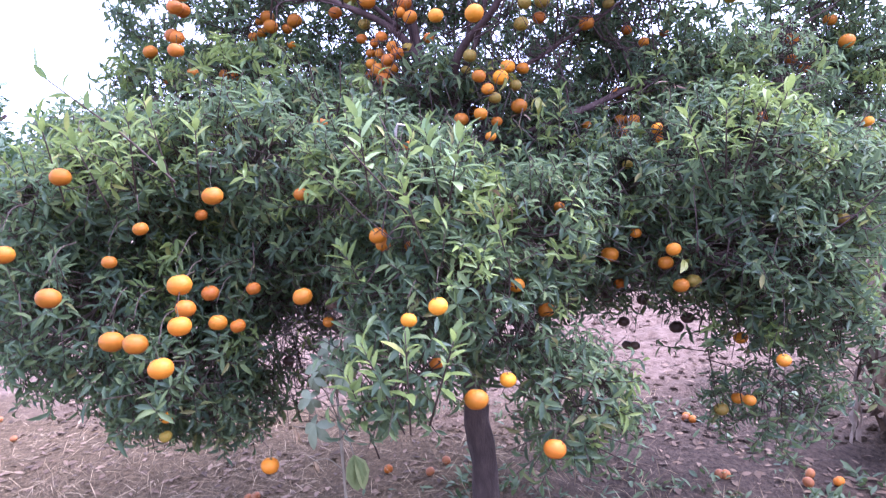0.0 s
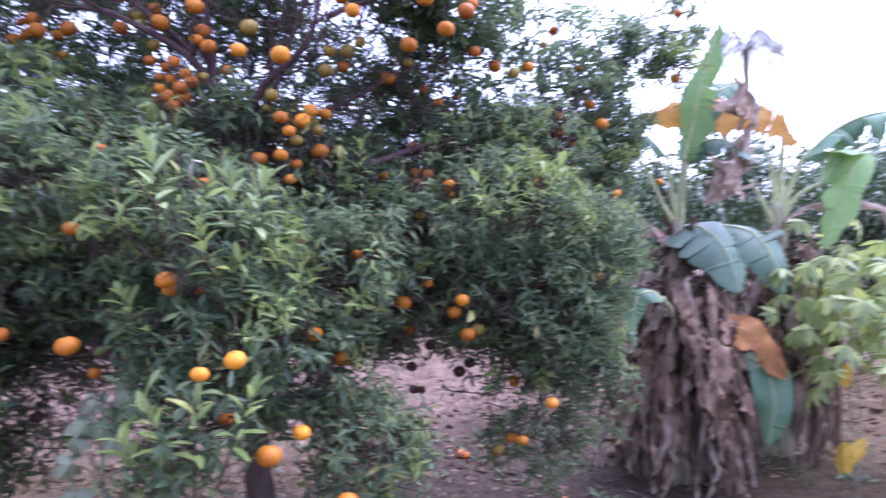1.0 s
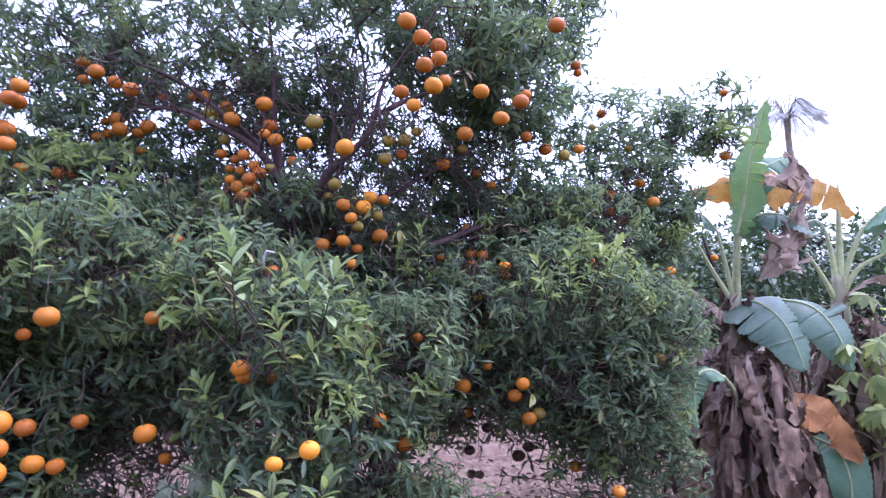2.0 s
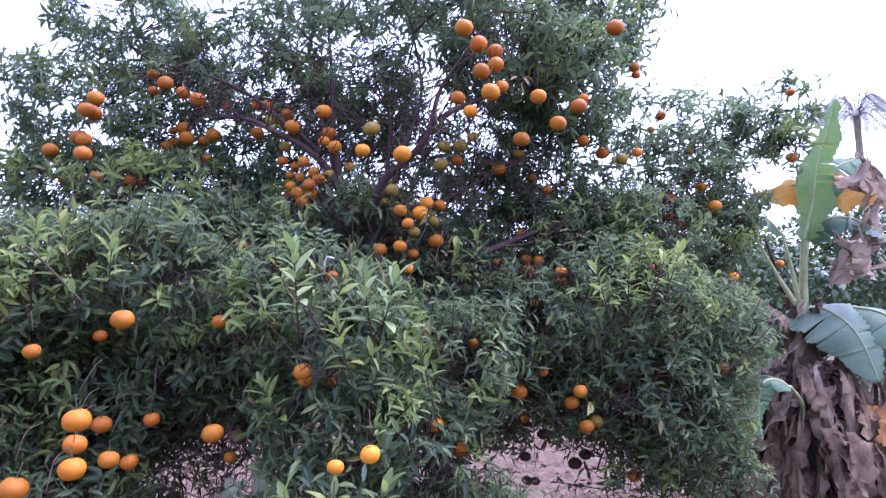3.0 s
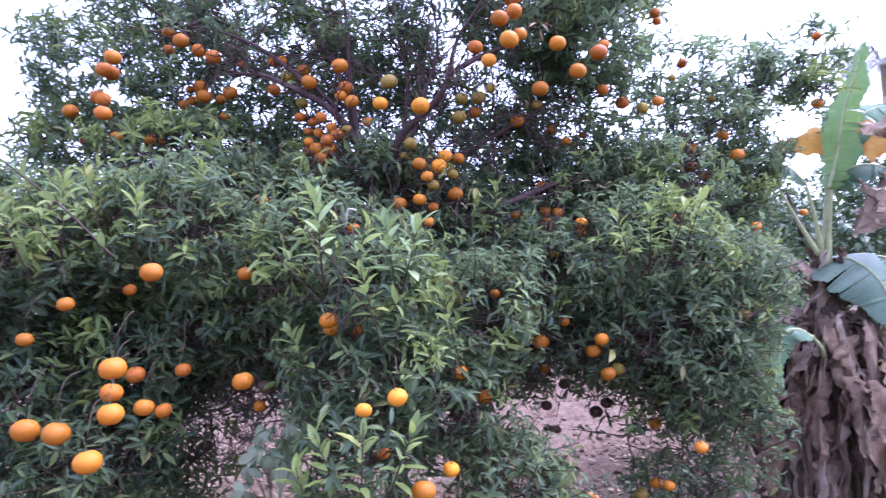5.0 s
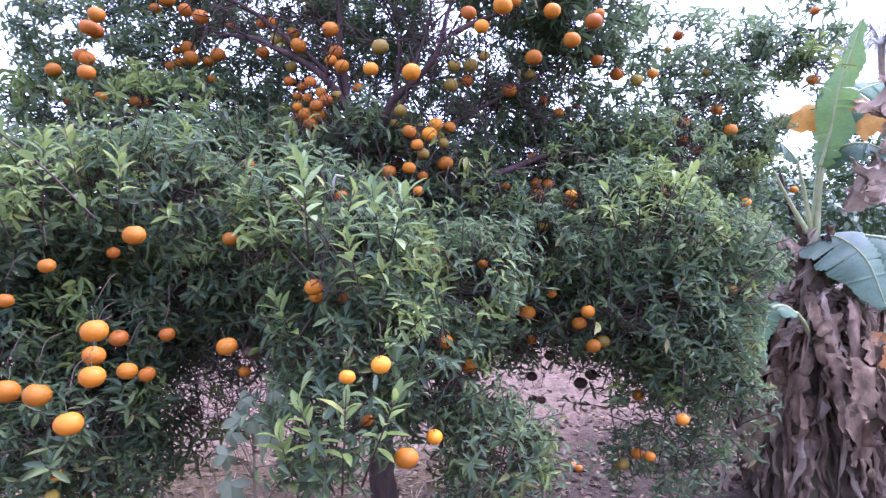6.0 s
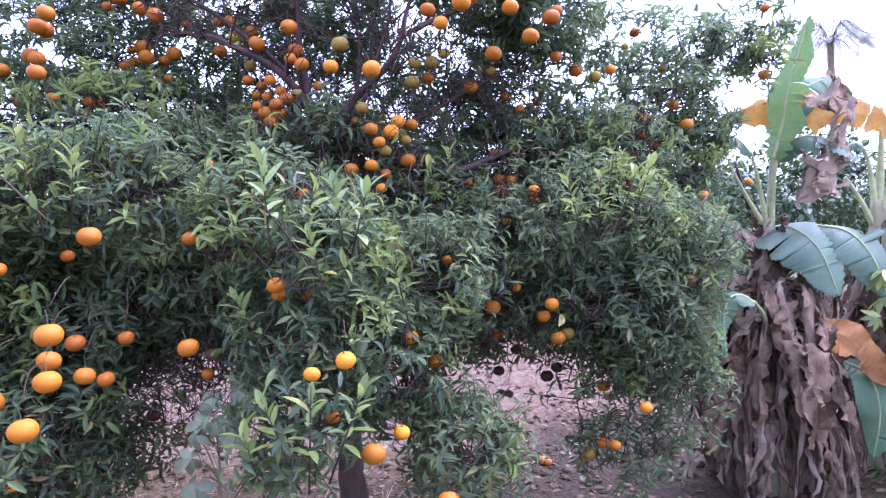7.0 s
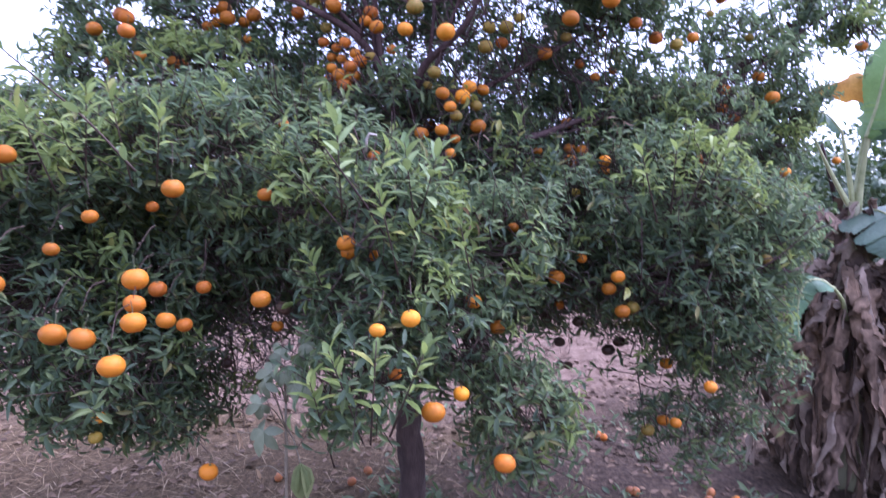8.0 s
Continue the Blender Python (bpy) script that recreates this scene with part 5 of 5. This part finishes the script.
small, line = cassava_plant(-0.67, 2.10, 0.91, -0.005, 0, 90, "young cassava shoot with dusty grey-green leaves beneath the tree", m_cas_dull, thick=0.0075)
for n, (hub, foot, size, tip) in enumerate([
    ((-0.605, 2.060, 1.111), 12, 0.068, 0.20),
    ((-0.694, 2.040, 1.031), 12, 0.062, 0.15),
    ((-0.706, 2.020, 1.001), 11, 0.066, 0.30),
    ((-0.624, 2.030, 0.996), 12, 0.072, 0.20),
    ((-0.714, 2.010, 0.942), 11, 0.062, 0.30),
    ((-0.707, 2.010, 0.865), 11, 0.085, 0.30),
    ((-0.685, 2.080, 1.067), 12, 0.060, 0.10),
    ((-0.660, 2.050, 1.022), 12, 0.062, 0.20),
    ((-0.636, 2.090, 1.043), 12, 0.060, 0.20),
]):
    palmate(small, line[foot], hub, (0.25 * math.sin(n * 2.1), -0.9, 0.45), size, m_cas_dull, 5, 811 + n, "", tip, 0.46)
palmate(small, line[11], (-0.605, 2.030, 0.772), (0.1, -0.35, 1.0), 0.13, m_cas_wilt, 9, 831, "wilted folded pale green leaf", 2.6, 0.42)
palmate(small, line[10], (-0.807, 2.060, 0.841), (-0.2, -0.3, 1.0), 0.075, m_cas_dry, 3, 832, "dead pale brown curled leaf", 4.5, 0.2)
palmate(small, line[9], (-0.749, 2.060, 0.737), (-0.2, -0.3, 1.0), 0.065, m_cas_dry, 3, 833, "dead pale brown curled leaf", 3.5, 0.24)


# ---- a palm far off ----
# leaflets paled to grey: the haze of distance is put into their colour
m_hazed_palm = leaf_material("hazed_palm_leaflet", [(0.0, (0.33, 0.36, 0.33)), (1.0, (0.50, 0.52, 0.48))], 0.7, (0.3, 0.3, 0.25), 0.3)
palm = tagged(new("palm_tree"), "tall distant palm with a slim trunk and drooping fronds", "palm")
palm.location = (17.4, 30.5, 0)
v, f = [], []
tube(v, f, spline([(0, 0, -0.2), (0.15, 0, 5.0), (0.05, 0, 10.3)], 6), 0.2, 0.14, 9, 0.2)
part_mesh("trunk", mesh_of("trunk", v, f, m_cas_stem), palm)
g = np.random.default_rng(5)
for k in range(22):
    a, up = k * 2.4, g.uniform(0.2, 3.2)
    o = np.array([math.cos(a), math.sin(a), 0])
    c = np.array([0.05, 0, 10.3])
    line = spline([c, c + o * 0.6 + [0, 0, 0.35 * up + 0.1], c + o * 1.3 + [0, 0, 0.25 * up - 0.3], c + o * 1.7 + [0, 0, -0.9 + 0.4 * up]], 8)
    d = unit(np.gradient(line, axis=0))
    s = unit(np.cross(d, [0, 0, 1.0]))
    rows = []
    for sgn in (-1, 1):
        n = len(line) - 2
        L = 0.55 * np.sin(np.linspace(0.35, 2.7, n)) + 0.08
        rows.append(leaf_verts(line[2:], s[2:] * sgn + d[2:] * 0.5 + np.array([0, 0, -0.45]), np.tile([0, 0, 1.0], (n, 1)), L, L * 0.10, np.full(n, 0.2), np.full(n, 0.3)))
    frond = part_mesh("frond", leaves_mesh("frond", np.concatenate(rows), m_hazed_palm), palm)
    v, f = [], []
    tube(v, f, line, 0.03, 0.008, 5)
    part_mesh("rachis", mesh_of("rachis", v, f, m_twig), frond)


# ---- straw, leaf litter and weeds on the ground ----
def scattered(name, count, area, L0, L1, aspect, flat, mat, label, category, seed, lift=0.004, tuft=0):
    g = np.random.default_rng(seed)
    x0, x1, y0, y1 = area
    if tuft:
        cx, cy = g.uniform(x0, x1, tuft), g.uniform(y0, y1, tuft)
        pick = g.integers(0, tuft, count)
        x, y = cx[pick] + g.normal(0, 0.05, count), cy[pick] + g.normal(0, 0.05, count)
    else:
        x, y = g.uniform(x0, x1, count), g.uniform(y0, y1, count)
    dense = np.array([0.5 + 0.9 * noise.noise(Vector((p * 1.3, q * 1.3, seed))) for p, q in zip(x, y)])
    rim = np.minimum(np.minimum(x - x0, x1 - x), np.minimum(y - y0, y1 - y)) / 0.8
    keep = g.random(count) < np.clip(dense, 0.12, 1) * np.clip(rim + 0.8 * (dense - 0.5), 0, 1)
    x, y = x[keep], y[keep]
    n = len(x)
    z = np.array([ground_height(p, q) for p, q in zip(x, y)]) + lift
    a = g.uniform(0, 6.28, n)
    rise = np.abs(g.normal(0, flat, n)) + 0.03
    d = np.stack([np.cos(a), np.sin(a), rise], 1)
    L = g.uniform(L0, L1, n)
    nrm = np.stack([g.normal(0, 0.3, n), g.normal(0, 0.3, n), np.ones(n)], 1)
    rows = leaf_verts(np.stack([x, y, z], 1), d, nrm, L, L * aspect, g.uniform(0.1, 0.6, n), g.uniform(-0.1, 0.35, n))
    return tagged(new(name, leaves_mesh(name, rows, mat, True)), label, category, kind="stuff")


m_straw = leaf_material("dry_straw", [(0.0, (0.11, 0.074, 0.038)), (0.7, (0.27, 0.185, 0.098)), (1.0, (0.54, 0.41, 0.24))], 0.8, (0.3, 0.25, 0.15), 0.1)
m_straw_pale = leaf_material("pale_straw", [(0.0, (0.15, 0.10, 0.052)), (0.6, (0.27, 0.188, 0.105)), (1.0, (0.50, 0.39, 0.24))], 0.8, (0.4, 0.3, 0.15), 0.1)
m_litter = leaf_material("leaf_litter", [(0.0, (0.06, 0.037, 0.022)), (0.6, (0.15, 0.094, 0.056)), (1.0, (0.26, 0.175, 0.11))], 0.85, (0.2, 0.15, 0.08), 0.08)
m_weed = leaf_material("weed_leaf", [(0.0, (0.05, 0.08, 0.04)), (1.0, (0.12, 0.16, 0.07))], 0.6, (0.15, 0.22, 0.06), 0.2)
scattered("straw", 26000, (-6.0, 0.6, 0.8, 5.4), 0.03, 0.15, 0.022, 0.28, m_straw, "thin dry straw lying on the soil under the tree", "straw", 41)
scattered("straw", 12000, (-4.4, 0.1, 1.0, 4.5), 0.05, 0.20, 0.022, 0.22, m_straw_pale, "pale dry straw matted over the soil beside the tree", "straw", 46)
scattered("leaf_litter", 16000, (-5.0, 5.4, 0.6, 6.6), 0.03, 0.08, 0.42, 0.15, m_litter, "fallen brown leaves scattered on the soil", "leaf litter", 42)
scattered("grass", 12000, (-4.2, 1.0, 1.2, 3.8), 0.05, 0.15, 0.028, 0.9, m_straw, "standing dry grass tufts beneath the tree", "grass", 43, tuft=420)
scattered("weeds", 5200, (-1.2, 4.2, 2.2, 5.2), 0.03, 0.09, 0.30, 0.9, m_weed, "low green weeds growing in the leaf litter", "weeds", 44, tuft=330)


def clods():
    g = np.random.default_rng(77)
    ball = bmesh.new()
    bmesh.ops.create_icosphere(ball, subdivisions=1, radius=1.0)
    pts = np.array([q.co[:] for q in ball.verts])
    tri = [[q.index for q in fc.verts] for fc in ball.faces]
    ball.free()
    verts, faces = [], []
    for _ in range(2600):
        x, y = g.uniform(-4.5, 5.5), 4.3 + 6.2 * g.random() ** 1.4
        s = g.uniform(0.008, 0.03) * (1 + 0.8 * (g.random() < 0.15))
        first = len(verts)
        shape = pts * (1 + g.normal(0, 0.2, (len(pts), 1))) * np.array([1.2, 1.0, 0.7]) * s
        verts += list(shape + np.array([x, y, ground_height(x, y) + s * 0.25]))
        faces += [[first + q for q in t] for t in tri]
    return mesh_of("soil_clods", verts, faces, m_ground, False)


tagged(new("soil_clods", clods()), "small dry clods on the bare tilled soil", "soil clods", kind="stuff")
